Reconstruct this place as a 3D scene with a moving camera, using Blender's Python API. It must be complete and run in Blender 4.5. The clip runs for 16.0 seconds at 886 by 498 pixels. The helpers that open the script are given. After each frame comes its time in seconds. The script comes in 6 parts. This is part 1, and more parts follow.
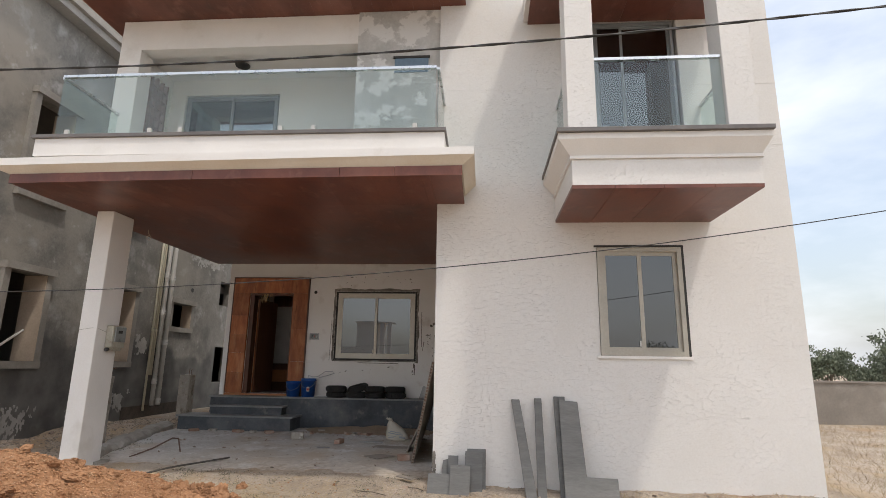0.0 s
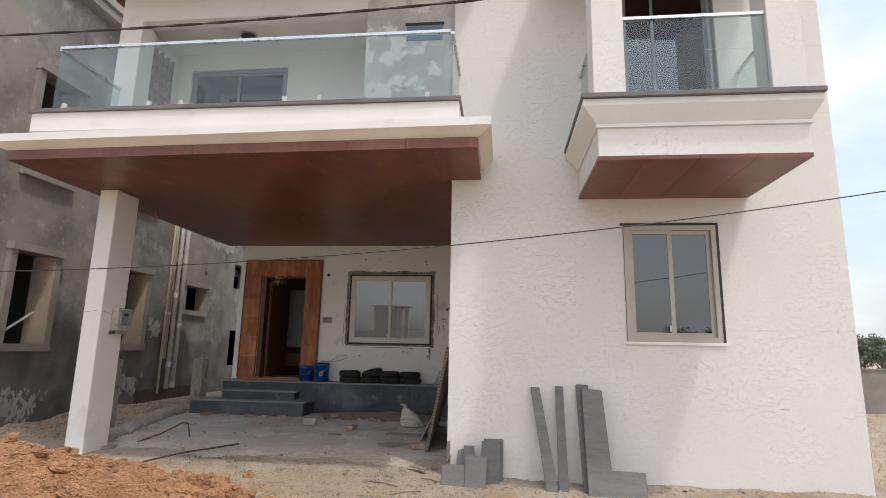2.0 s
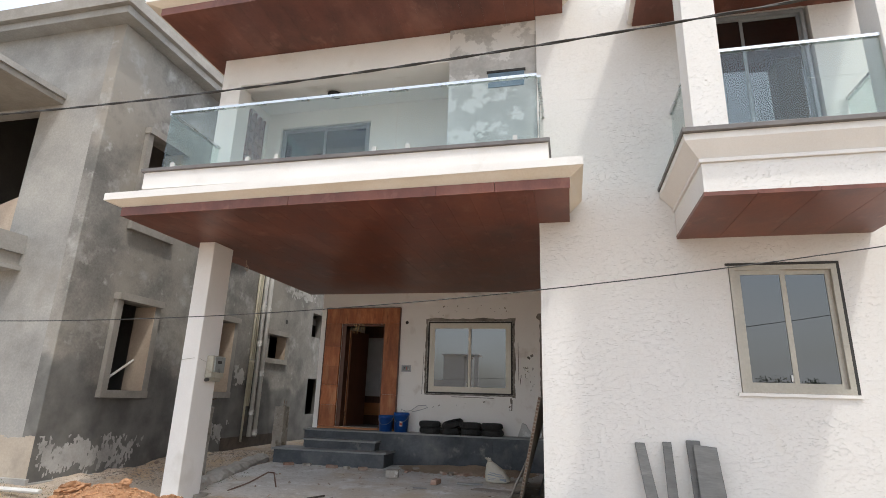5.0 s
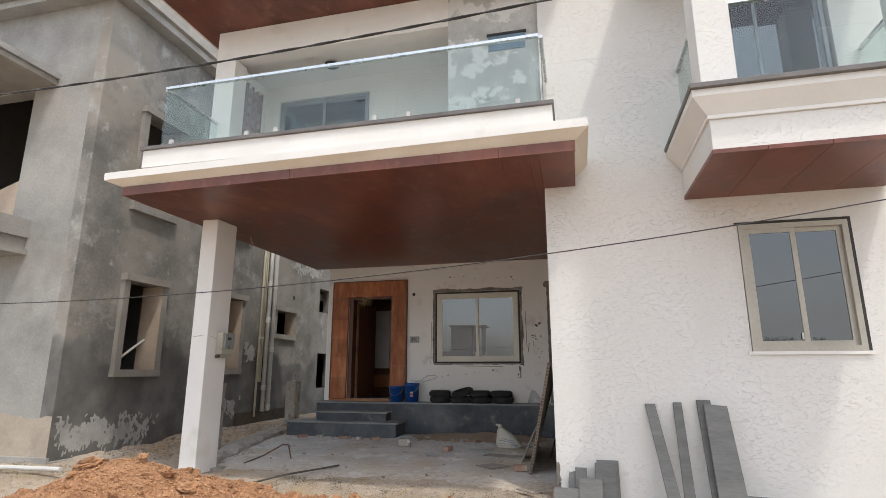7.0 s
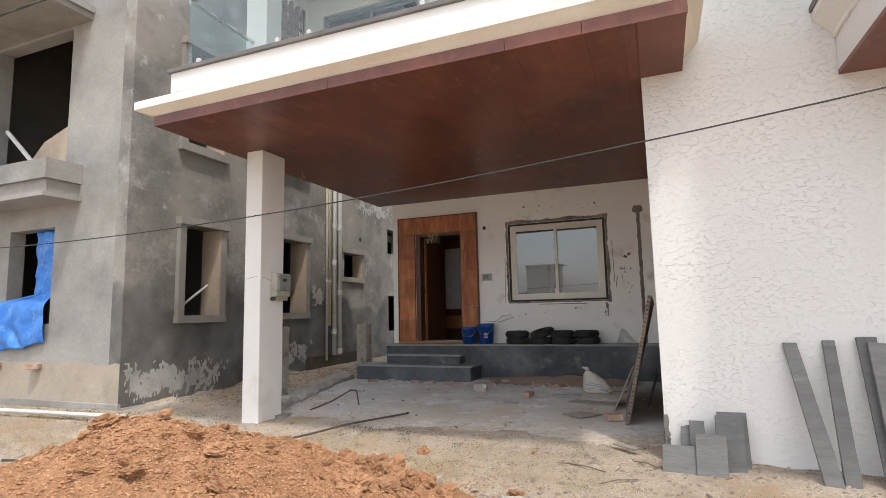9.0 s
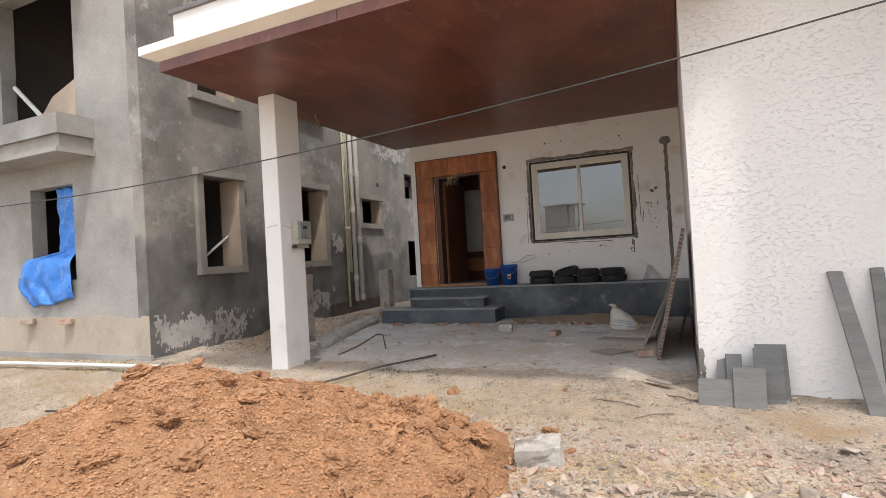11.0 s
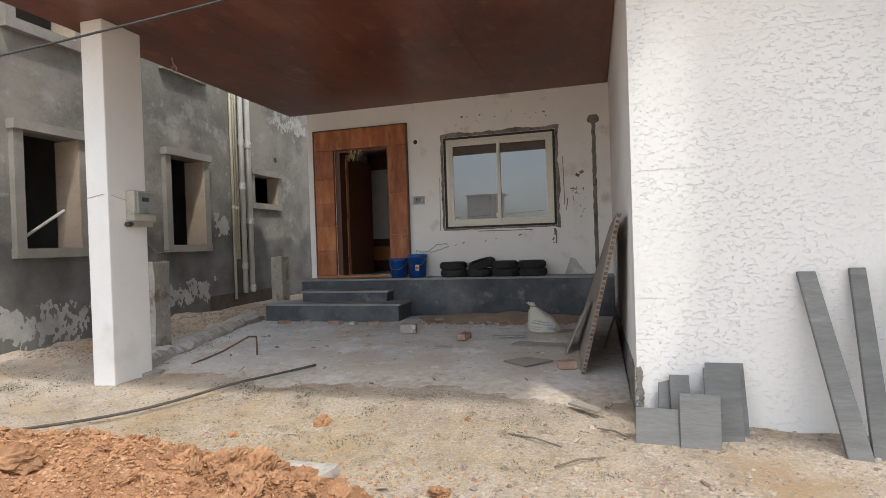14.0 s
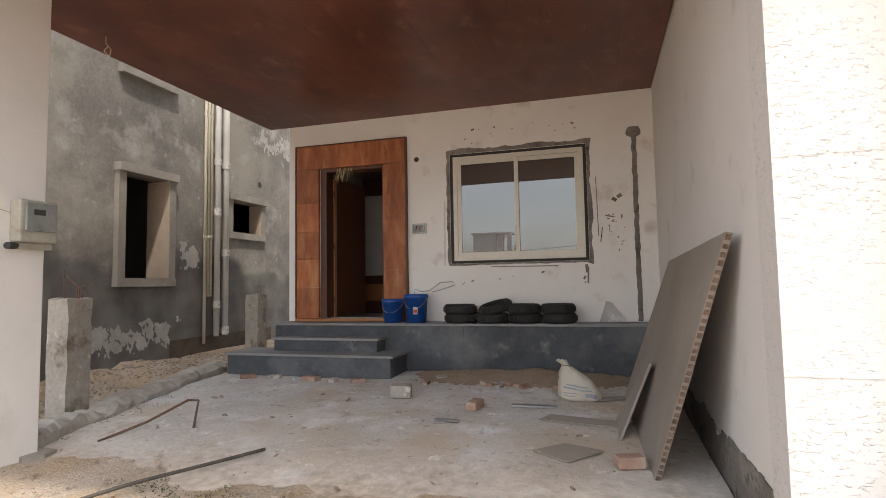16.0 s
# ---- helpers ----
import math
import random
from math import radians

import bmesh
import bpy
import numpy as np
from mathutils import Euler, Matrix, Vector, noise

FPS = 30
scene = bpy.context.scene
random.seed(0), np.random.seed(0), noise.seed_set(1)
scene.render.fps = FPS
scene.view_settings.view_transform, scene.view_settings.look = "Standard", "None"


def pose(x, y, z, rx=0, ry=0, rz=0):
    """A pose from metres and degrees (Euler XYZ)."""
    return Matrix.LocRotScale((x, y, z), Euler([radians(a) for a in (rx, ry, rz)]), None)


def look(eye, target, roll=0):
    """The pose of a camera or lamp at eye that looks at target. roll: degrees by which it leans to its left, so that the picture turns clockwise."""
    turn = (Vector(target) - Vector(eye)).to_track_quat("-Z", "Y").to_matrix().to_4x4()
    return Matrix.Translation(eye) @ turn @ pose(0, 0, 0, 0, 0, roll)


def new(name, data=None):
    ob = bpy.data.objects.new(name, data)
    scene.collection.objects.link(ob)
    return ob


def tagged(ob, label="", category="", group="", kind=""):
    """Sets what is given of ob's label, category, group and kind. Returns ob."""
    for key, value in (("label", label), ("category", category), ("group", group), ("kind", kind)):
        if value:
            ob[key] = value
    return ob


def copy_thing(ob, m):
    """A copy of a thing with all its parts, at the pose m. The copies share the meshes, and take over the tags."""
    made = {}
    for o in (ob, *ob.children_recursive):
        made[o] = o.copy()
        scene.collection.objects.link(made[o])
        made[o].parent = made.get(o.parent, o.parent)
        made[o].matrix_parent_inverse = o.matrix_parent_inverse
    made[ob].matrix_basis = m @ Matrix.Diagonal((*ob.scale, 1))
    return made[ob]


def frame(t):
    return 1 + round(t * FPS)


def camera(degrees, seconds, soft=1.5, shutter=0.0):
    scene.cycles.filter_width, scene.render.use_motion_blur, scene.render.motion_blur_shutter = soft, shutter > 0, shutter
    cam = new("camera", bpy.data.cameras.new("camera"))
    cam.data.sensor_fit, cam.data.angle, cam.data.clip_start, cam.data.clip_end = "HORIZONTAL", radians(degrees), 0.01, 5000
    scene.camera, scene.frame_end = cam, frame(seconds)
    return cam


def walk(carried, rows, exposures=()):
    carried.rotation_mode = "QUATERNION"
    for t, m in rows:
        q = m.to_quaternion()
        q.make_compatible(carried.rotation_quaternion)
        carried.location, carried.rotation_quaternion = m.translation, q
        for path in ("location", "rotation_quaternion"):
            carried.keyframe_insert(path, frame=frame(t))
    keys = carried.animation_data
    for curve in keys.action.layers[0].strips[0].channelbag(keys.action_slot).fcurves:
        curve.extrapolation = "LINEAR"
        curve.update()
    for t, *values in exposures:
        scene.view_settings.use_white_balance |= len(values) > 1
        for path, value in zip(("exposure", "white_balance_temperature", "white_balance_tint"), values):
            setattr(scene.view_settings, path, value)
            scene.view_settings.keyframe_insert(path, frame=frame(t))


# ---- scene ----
# camera and walk
cam = camera(79.2, 16.0, 0.85)
PATH = [
    (0, (-0.207, -0.073, 1.807), (-0.359, 1.874, 2.234), 0.9),
    (0.5, (-0.074, -0.016, 1.817), (-0.206, 1.946, 2.184), 1.6),
    (1, (-0.094, 0.048, 1.82), (-0.232, 2.009, 2.19), 0.2),
    (1.5, (-0.157, 0.249, 1.866), (-0.296, 2.203, 2.268), 1.6),
    (2, (-0.202, 0.338, 1.823), (-0.421, 2.291, 2.193), 1.2),
    (2.5, (-0.179, 0.348, 1.804), (-0.693, 2.245, 2.172), 0.2),
    (3, (-0.218, 0.387, 1.783), (-0.74, 2.298, 2.057), 0.3),
    (3.5, (-0.284, 0.491, 1.772), (-0.812, 2.413, 1.935), 0.7),
    (4, (-0.471, 0.485, 1.808), (-1.01, 2.368, 2.216), 0.2),
    (4.5, (-0.51, 0.419, 1.81), (-0.97, 2.29, 2.347), 2.1),
    (7, (-0.54, 0.476, 1.776), (-1.009, 2.37, 2.216), -0.0),
    (7.5, (-0.573, 0.714, 1.712), (-1.163, 2.612, 1.934), 0.2),
    (8, (-0.635, 1.053, 1.733), (-1.279, 2.932, 1.97), 0.4),
    (10.5, (-0.951, 1.703, 1.718), (-1.811, 3.503, 1.861), -4.0),
    (11, (-0.929, 1.63, 1.705), (-1.738, 3.459, 1.739), -3.3),
    (11.5, (-0.92, 1.619, 1.702), (-1.508, 3.53, 1.666), -3.0),
    (12, (-0.916, 1.674, 1.691), (-1.431, 3.606, 1.636), -3.4),
    (12.5, (-0.918, 1.937, 1.668), (-1.39, 3.879, 1.588), -4.8),
    (13, (-0.935, 2.25, 1.676), (-1.418, 4.19, 1.624), -2.3),
    (13.5, (-1.039, 2.58, 1.658), (-1.567, 4.508, 1.604), -1.1),
    (14, (-1.078, 2.956, 1.668), (-1.625, 4.88, 1.649), -1.9),
    (14.5, (-1.068, 3.347, 1.678), (-1.615, 5.269, 1.743), -0.6),
    (15, (-1.165, 3.733, 1.643), (-1.719, 5.65, 1.769), -0.3),
    (15.5, (-1.337, 4.053, 1.631), (-1.854, 5.978, 1.791), 0.3),
    (16, (-1.501, 4.417, 1.636), (-2.059, 6.334, 1.768), -1.0),
]
walk(cam, [(t, look(eye, target, roll)) for t, eye, target, roll in PATH],
     [(0, 0.20, 6600, 10), (1.5, 0.22, 6550, 10), (2.5, 0.48, 6480, 9), (3.5, 0.58, 6400, 8.5), (4, 0.61, 6350, 8), (7, 0.54, 6400, 8.5), (7.5, 0.66, 6450, 9), (8, 0.70, 6420, 9), (10.5, 0.85, 6520, 10),
      (11.5, 0.75, 6480, 9.5), (12.5, 0.73, 6420, 9), (14, 0.84, 6320, 7), (15, 0.96, 6320, 7), (15.5, 1.05, 6500, 9), (16, 1.18, 6850, 11)])

# ---- light ----
SUN = Vector((0.955, -1.0, 2.8)).normalized()
world = bpy.data.worlds.new("world")
scene.world = world
world.use_nodes = True
wn, wl = world.node_tree.nodes, world.node_tree.links
wbg = wn["Background"]
sky = wn.new("ShaderNodeTexSky")
sky.sky_type = "NISHITA"
sky.sun_disc = False
sky.sun_elevation = math.asin(SUN.z)
sky.sun_rotation = math.atan2(SUN.x, SUN.y)
sky.dust_density = 4.0
sky.air_density = 1.2
wtc = wn.new("ShaderNodeTexCoord")
wmap = wn.new("ShaderNodeMapping")
wmap.inputs["Scale"].default_value = (1.0, 1.0, 2.6)
wl.new(wtc.outputs["Generated"], wmap.inputs["Vector"])
wno = wn.new("ShaderNodeTexNoise")
wno.inputs["Scale"].default_value = 2.6
wno.inputs["Detail"].default_value = 7.0
wno.inputs["Roughness"].default_value = 0.55
wl.new(wmap.outputs["Vector"], wno.inputs["Vector"])
wra = wn.new("ShaderNodeValToRGB")
wra.color_ramp.elements[0].position = 0.36
wra.color_ramp.elements[0].color = (0.3, 0.3, 0.3, 1)
wra.color_ramp.elements[1].position = 0.72
wra.color_ramp.elements[1].color = (0.85, 0.85, 0.85, 1)
wl.new(wno.outputs["Fac"], wra.inputs["Fac"])
wmx = wn.new("ShaderNodeMix")
wmx.data_type = "RGBA"
wmx.inputs[7].default_value = (5.5, 5.75, 6.15, 1.0)
wl.new(wra.outputs["Color"], wmx.inputs[0])
wl.new(sky.outputs["Color"], wmx.inputs[6])
wl.new(wmx.outputs[2], wbg.inputs["Color"])
wbg.inputs["Strength"].default_value = 0.185
sun_data = bpy.data.lights.new("sun", "SUN")
sun_data.energy = 1.35
sun_data.angle = radians(3.0)
sun_data.color = (1.0, 0.96, 0.90)
sun = new("sun", sun_data)
sun.matrix_world = look(SUN * 40, (0, 0, 0))


# ---- materials ----
def material(name, colors, scale=3.0, rough=0.8, bump=0.0, bump_scale=40.0, metal=0.0, detail=6.0, spots=None,
             stretch=(1, 1, 1), island=0.0, rand=0.0, spec=0.4, coat=0.0, bump_dist=0.01, second=None):
    """Two-scale procedural surface: colours blended by a broad noise, fine grain over it, optional stains, and relief."""
    m = bpy.data.materials.new(name)
    m.use_nodes = True
    n, l = m.node_tree.nodes, m.node_tree.links
    b = n["Principled BSDF"]
    tc = n.new("ShaderNodeTexCoord")
    mp = n.new("ShaderNodeMapping")
    mp.inputs["Scale"].default_value = stretch
    geo = n.new("ShaderNodeNewGeometry")
    l.new(geo.outputs["Position"], mp.inputs["Vector"])
    no = n.new("ShaderNodeTexNoise")
    no.inputs["Scale"].default_value = scale
    no.inputs["Detail"].default_value = detail
    no.inputs["Roughness"].default_value = 0.62
    l.new(mp.outputs["Vector"], no.inputs["Vector"])
    ra = n.new("ShaderNodeValToRGB")
    el = ra.color_ramp.elements
    el[0].position, el[1].position = 0.3, 0.7
    el[0].color, el[1].color = (*colors[0], 1), (*colors[-1], 1)
    for i, c in enumerate(colors[1:-1]):
        e = el.new(0.3 + 0.4 * (i + 1) / (len(colors) - 1))
        e.color = (*c, 1)
    l.new(no.outputs["Fac"], ra.inputs["Fac"])
    col = ra.outputs["Color"]
    fine = n.new("ShaderNodeTexNoise")
    fine.inputs["Scale"].default_value = bump_scale
    fine.inputs["Detail"].default_value = 5.0
    fine.inputs["Roughness"].default_value = 0.65
    l.new(mp.outputs["Vector"], fine.inputs["Vector"])
    mx = n.new("ShaderNodeMix")
    mx.data_type, mx.blend_type = "RGBA", "OVERLAY"
    mx.inputs[0].default_value = 0.25 if second is None else second
    l.new(col, mx.inputs[6])
    l.new(fine.outputs["Color"], mx.inputs[7])
    bw = n.new("ShaderNodeRGBToBW")
    l.new(fine.outputs["Color"], bw.inputs["Color"])
    l.new(bw.outputs["Val"], mx.inputs[7])
    col = mx.outputs[2]
    for sc, lo, hi, c in ([spots] if isinstance(spots, tuple) else spots or ()):
        sn = n.new("ShaderNodeTexNoise")
        sn.inputs["Scale"].default_value = sc
        sn.inputs["Detail"].default_value = 8.0
        sn.inputs["Roughness"].default_value = 0.6
        l.new(mp.outputs["Vector"], sn.inputs["Vector"])
        sr = n.new("ShaderNodeMapRange")
        sr.inputs["From Min"].default_value, sr.inputs["From Max"].default_value = lo, hi
        l.new(sn.outputs["Fac"], sr.inputs["Value"])
        sm = n.new("ShaderNodeMix")
        sm.data_type = "RGBA"
        sm.inputs[7].default_value = (*c, 1)
        l.new(sr.outputs["Result"], sm.inputs[0])
        l.new(col, sm.inputs[6])
        col = sm.outputs[2]
    for amount, source in ((island, "Random Per Island"), (rand, "Random")):
        if amount:
            src = geo if source == "Random Per Island" else n.new("ShaderNodeObjectInfo")
            hr = n.new("ShaderNodeMapRange")
            hr.inputs["To Min"].default_value, hr.inputs["To Max"].default_value = 1 - amount, 1 + amount
            l.new(src.outputs[source], hr.inputs["Value"])
            hs = n.new("ShaderNodeHueSaturation")
            l.new(hr.outputs["Result"], hs.inputs["Value"])
            l.new(col, hs.inputs["Color"])
            col = hs.outputs["Color"]
    l.new(col, b.inputs["Base Color"])
    rr = n.new("ShaderNodeMapRange")
    rr.inputs["To Min"].default_value, rr.inputs["To Max"].default_value = max(rough - 0.12, 0.02), min(rough + 0.12, 1)
    l.new(no.outputs["Fac"], rr.inputs["Value"])
    l.new(rr.outputs["Result"], b.inputs["Roughness"])
    b.inputs["Metallic"].default_value = metal
    b.inputs["Specular IOR Level"].default_value = spec
    b.inputs["Coat Weight"].default_value = coat
    if bump:
        bp = n.new("ShaderNodeBump")
        bp.inputs["Strength"].default_value = bump
        bp.inputs["Distance"].default_value = bump_dist
        l.new(fine.outputs["Fac"], bp.inputs["Height"])
        l.new(bp.outputs["Normal"], b.inputs["Normal"])
    return m


def glass(name, tint, mirror, rough=0.0):
    m = bpy.data.materials.new(name)
    m.use_nodes = True
    n, l = m.node_tree.nodes, m.node_tree.links
    n.remove(n["Principled BSDF"])
    tr = n.new("ShaderNodeBsdfTransparent")
    tr.inputs["Color"].default_value = (*tint, 1)
    gl = n.new("ShaderNodeBsdfGlossy")
    gl.inputs["Roughness"].default_value = rough
    lw = n.new("ShaderNodeLayerWeight")
    lw.inputs["Blend"].default_value = 0.5
    pw = n.new("ShaderNodeMath")
    pw.operation = "POWER"
    pw.inputs[1].default_value = 4.0
    l.new(lw.outputs["Facing"], pw.inputs[0])
    fr = n.new("ShaderNodeMapRange")
    fr.inputs["To Min"].default_value, fr.inputs["To Max"].default_value = mirror, 0.9
    l.new(pw.outputs["Value"], fr.inputs["Value"])
    ms = n.new("ShaderNodeMixShader")
    l.new(fr.outputs["Result"], ms.inputs[0])
    l.new(tr.outputs["BSDF"], ms.inputs[1])
    l.new(gl.outputs["BSDF"], ms.inputs[2])
    l.new(ms.outputs["Shader"], n["Material Output"].inputs["Surface"])
    return m


def stucco_material():
    """White trowelled plaster with short wavy ridges."""
    m = material("stucco", [(0.69, 0.66, 0.62), (0.755, 0.73, 0.695)], 0.8, 0.85, spots=(2.2, 0.62, 0.8, (0.68, 0.64, 0.58)))
    n, l = m.node_tree.nodes, m.node_tree.links
    geo = n.new("ShaderNodeNewGeometry")
    mp = n.new("ShaderNodeMapping")
    mp.inputs["Scale"].default_value = (1.0, 1.0, 2.6)
    l.new(geo.outputs["Position"], mp.inputs["Vector"])
    a = n.new("ShaderNodeTexNoise")
    a.inputs["Scale"].default_value = 26.0
    a.inputs["Detail"].default_value = 2.0
    a.inputs["Distortion"].default_value = 0.8
    l.new(mp.outputs["Vector"], a.inputs["Vector"])
    r = n.new("ShaderNodeMapRange")
    r.interpolation_type = "SMOOTHSTEP"
    r.inputs["From Min"].default_value, r.inputs["From Max"].default_value = 0.59, 0.66
    l.new(a.outputs["Fac"], r.inputs["Value"])
    patch = n.new("ShaderNodeTexNoise")
    patch.inputs["Scale"].default_value = 1.6
    l.new(geo.outputs["Position"], patch.inputs["Vector"])
    pr = n.new("ShaderNodeMapRange")
    pr.inputs["From Min"].default_value, pr.inputs["From Max"].default_value = 0.38, 0.6
    pr.inputs["To Min"].default_value = 0.25
    l.new(patch.outputs["Fac"], pr.inputs["Value"])
    mu = n.new("ShaderNodeMath")
    mu.operation = "MULTIPLY"
    l.new(r.outputs["Result"], mu.inputs[0])
    l.new(pr.outputs["Result"], mu.inputs[1])
    g = n.new("ShaderNodeTexNoise")
    g.inputs["Scale"].default_value = 120.0
    l.new(geo.outputs["Position"], g.inputs["Vector"])
    ad = n.new("ShaderNodeMath")
    ad.operation = "MULTIPLY_ADD"
    ad.inputs[1].default_value = 0.18
    l.new(g.outputs["Fac"], ad.inputs[0])
    l.new(mu.outputs["Value"], ad.inputs[2])
    bp = n.new("ShaderNodeBump")
    bp.inputs["Strength"].default_value = 0.8
    bp.inputs["Distance"].default_value = 0.0065
    l.new(ad.outputs["Value"], bp.inputs["Height"])
    l.new(bp.outputs["Normal"], n["Principled BSDF"].inputs["Normal"])
    return m


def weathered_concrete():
    """Blotchy cement plaster, pale and weathered above, darker and moisture-stained below a ragged edge."""
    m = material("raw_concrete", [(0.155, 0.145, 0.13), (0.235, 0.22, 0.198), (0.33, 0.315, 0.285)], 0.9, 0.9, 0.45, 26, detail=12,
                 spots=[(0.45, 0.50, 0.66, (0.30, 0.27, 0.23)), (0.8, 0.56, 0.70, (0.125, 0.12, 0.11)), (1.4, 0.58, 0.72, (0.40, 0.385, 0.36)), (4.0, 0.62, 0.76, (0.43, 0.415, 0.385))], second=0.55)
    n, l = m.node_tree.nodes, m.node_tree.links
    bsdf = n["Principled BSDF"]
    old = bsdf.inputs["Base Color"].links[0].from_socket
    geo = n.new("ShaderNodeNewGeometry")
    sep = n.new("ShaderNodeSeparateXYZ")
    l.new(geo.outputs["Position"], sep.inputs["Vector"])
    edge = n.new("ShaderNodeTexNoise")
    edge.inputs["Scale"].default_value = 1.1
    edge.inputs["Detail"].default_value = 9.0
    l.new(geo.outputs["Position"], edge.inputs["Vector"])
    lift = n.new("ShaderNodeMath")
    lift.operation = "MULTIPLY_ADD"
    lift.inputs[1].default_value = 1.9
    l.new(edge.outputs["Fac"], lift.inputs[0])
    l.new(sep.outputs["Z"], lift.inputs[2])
    # darkens the colour by height, below about 2 m, broken up by noise
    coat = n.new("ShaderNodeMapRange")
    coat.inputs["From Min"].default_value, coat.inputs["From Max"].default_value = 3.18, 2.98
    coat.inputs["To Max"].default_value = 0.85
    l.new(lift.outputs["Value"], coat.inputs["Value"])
    low_dark = n.new("ShaderNodeValToRGB")
    low_dark.color_ramp.elements[0].position, low_dark.color_ramp.elements[1].position = 0.35, 0.68
    low_dark.color_ramp.elements[0].color, low_dark.color_ramp.elements[1].color = (0.085, 0.083, 0.078, 1), (0.185, 0.178, 0.165, 1)
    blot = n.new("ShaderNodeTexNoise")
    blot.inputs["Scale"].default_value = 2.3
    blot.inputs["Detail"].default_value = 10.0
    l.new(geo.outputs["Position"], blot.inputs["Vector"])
    l.new(blot.outputs["Fac"], low_dark.inputs["Fac"])
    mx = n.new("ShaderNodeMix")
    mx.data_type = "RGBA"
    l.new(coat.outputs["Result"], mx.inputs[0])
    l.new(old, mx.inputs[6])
    l.new(low_dark.outputs["Color"], mx.inputs[7])
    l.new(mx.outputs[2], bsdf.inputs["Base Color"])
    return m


def dusty(m, front, back):
    """Loose earth trodden in from the open side of the floor thins out raggedly towards the back."""
    n, l = m.node_tree.nodes, m.node_tree.links
    bsdf = n["Principled BSDF"]
    old = bsdf.inputs["Base Color"].links[0].from_socket
    geo = n.new("ShaderNodeNewGeometry")
    sep = n.new("ShaderNodeSeparateXYZ")
    l.new(geo.outputs["Position"], sep.inputs["Vector"])
    drift = n.new("ShaderNodeTexNoise")
    drift.inputs["Scale"].default_value = 1.5
    drift.inputs["Detail"].default_value = 11.0
    drift.inputs["Roughness"].default_value = 0.68
    l.new(geo.outputs["Position"], drift.inputs["Vector"])
    add = n.new("ShaderNodeMath")
    add.operation = "MULTIPLY_ADD"
    add.inputs[1].default_value = 3.2
    l.new(drift.outputs["Fac"], add.inputs[0])
    l.new(sep.outputs["Y"], add.inputs[2])
    fade = n.new("ShaderNodeMapRange")
    fade.inputs["From Min"].default_value, fade.inputs["From Max"].default_value = back + 1.6, front + 1.6
    l.new(add.outputs["Value"], fade.inputs["Value"])
    grain = n.new("ShaderNodeTexNoise")
    grain.inputs["Scale"].default_value = 14.0
    grain.inputs["Detail"].default_value = 9.0
    l.new(geo.outputs["Position"], grain.inputs["Vector"])
    tone = n.new("ShaderNodeValToRGB")
    tone.color_ramp.elements[0].position, tone.color_ramp.elements[1].position = 0.32, 0.68
    tone.color_ramp.elements[0].color, tone.color_ramp.elements[1].color = (0.34, 0.275, 0.21, 1), (0.56, 0.475, 0.38, 1)
    l.new(grain.outputs["Fac"], tone.inputs["Fac"])
    mx = n.new("ShaderNodeMix")
    mx.data_type = "RGBA"
    l.new(fade.outputs["Result"], mx.inputs[0])
    l.new(old, mx.inputs[6])
    l.new(tone.outputs["Color"], mx.inputs[7])
    l.new(mx.outputs[2], bsdf.inputs["Base Color"])
    return m


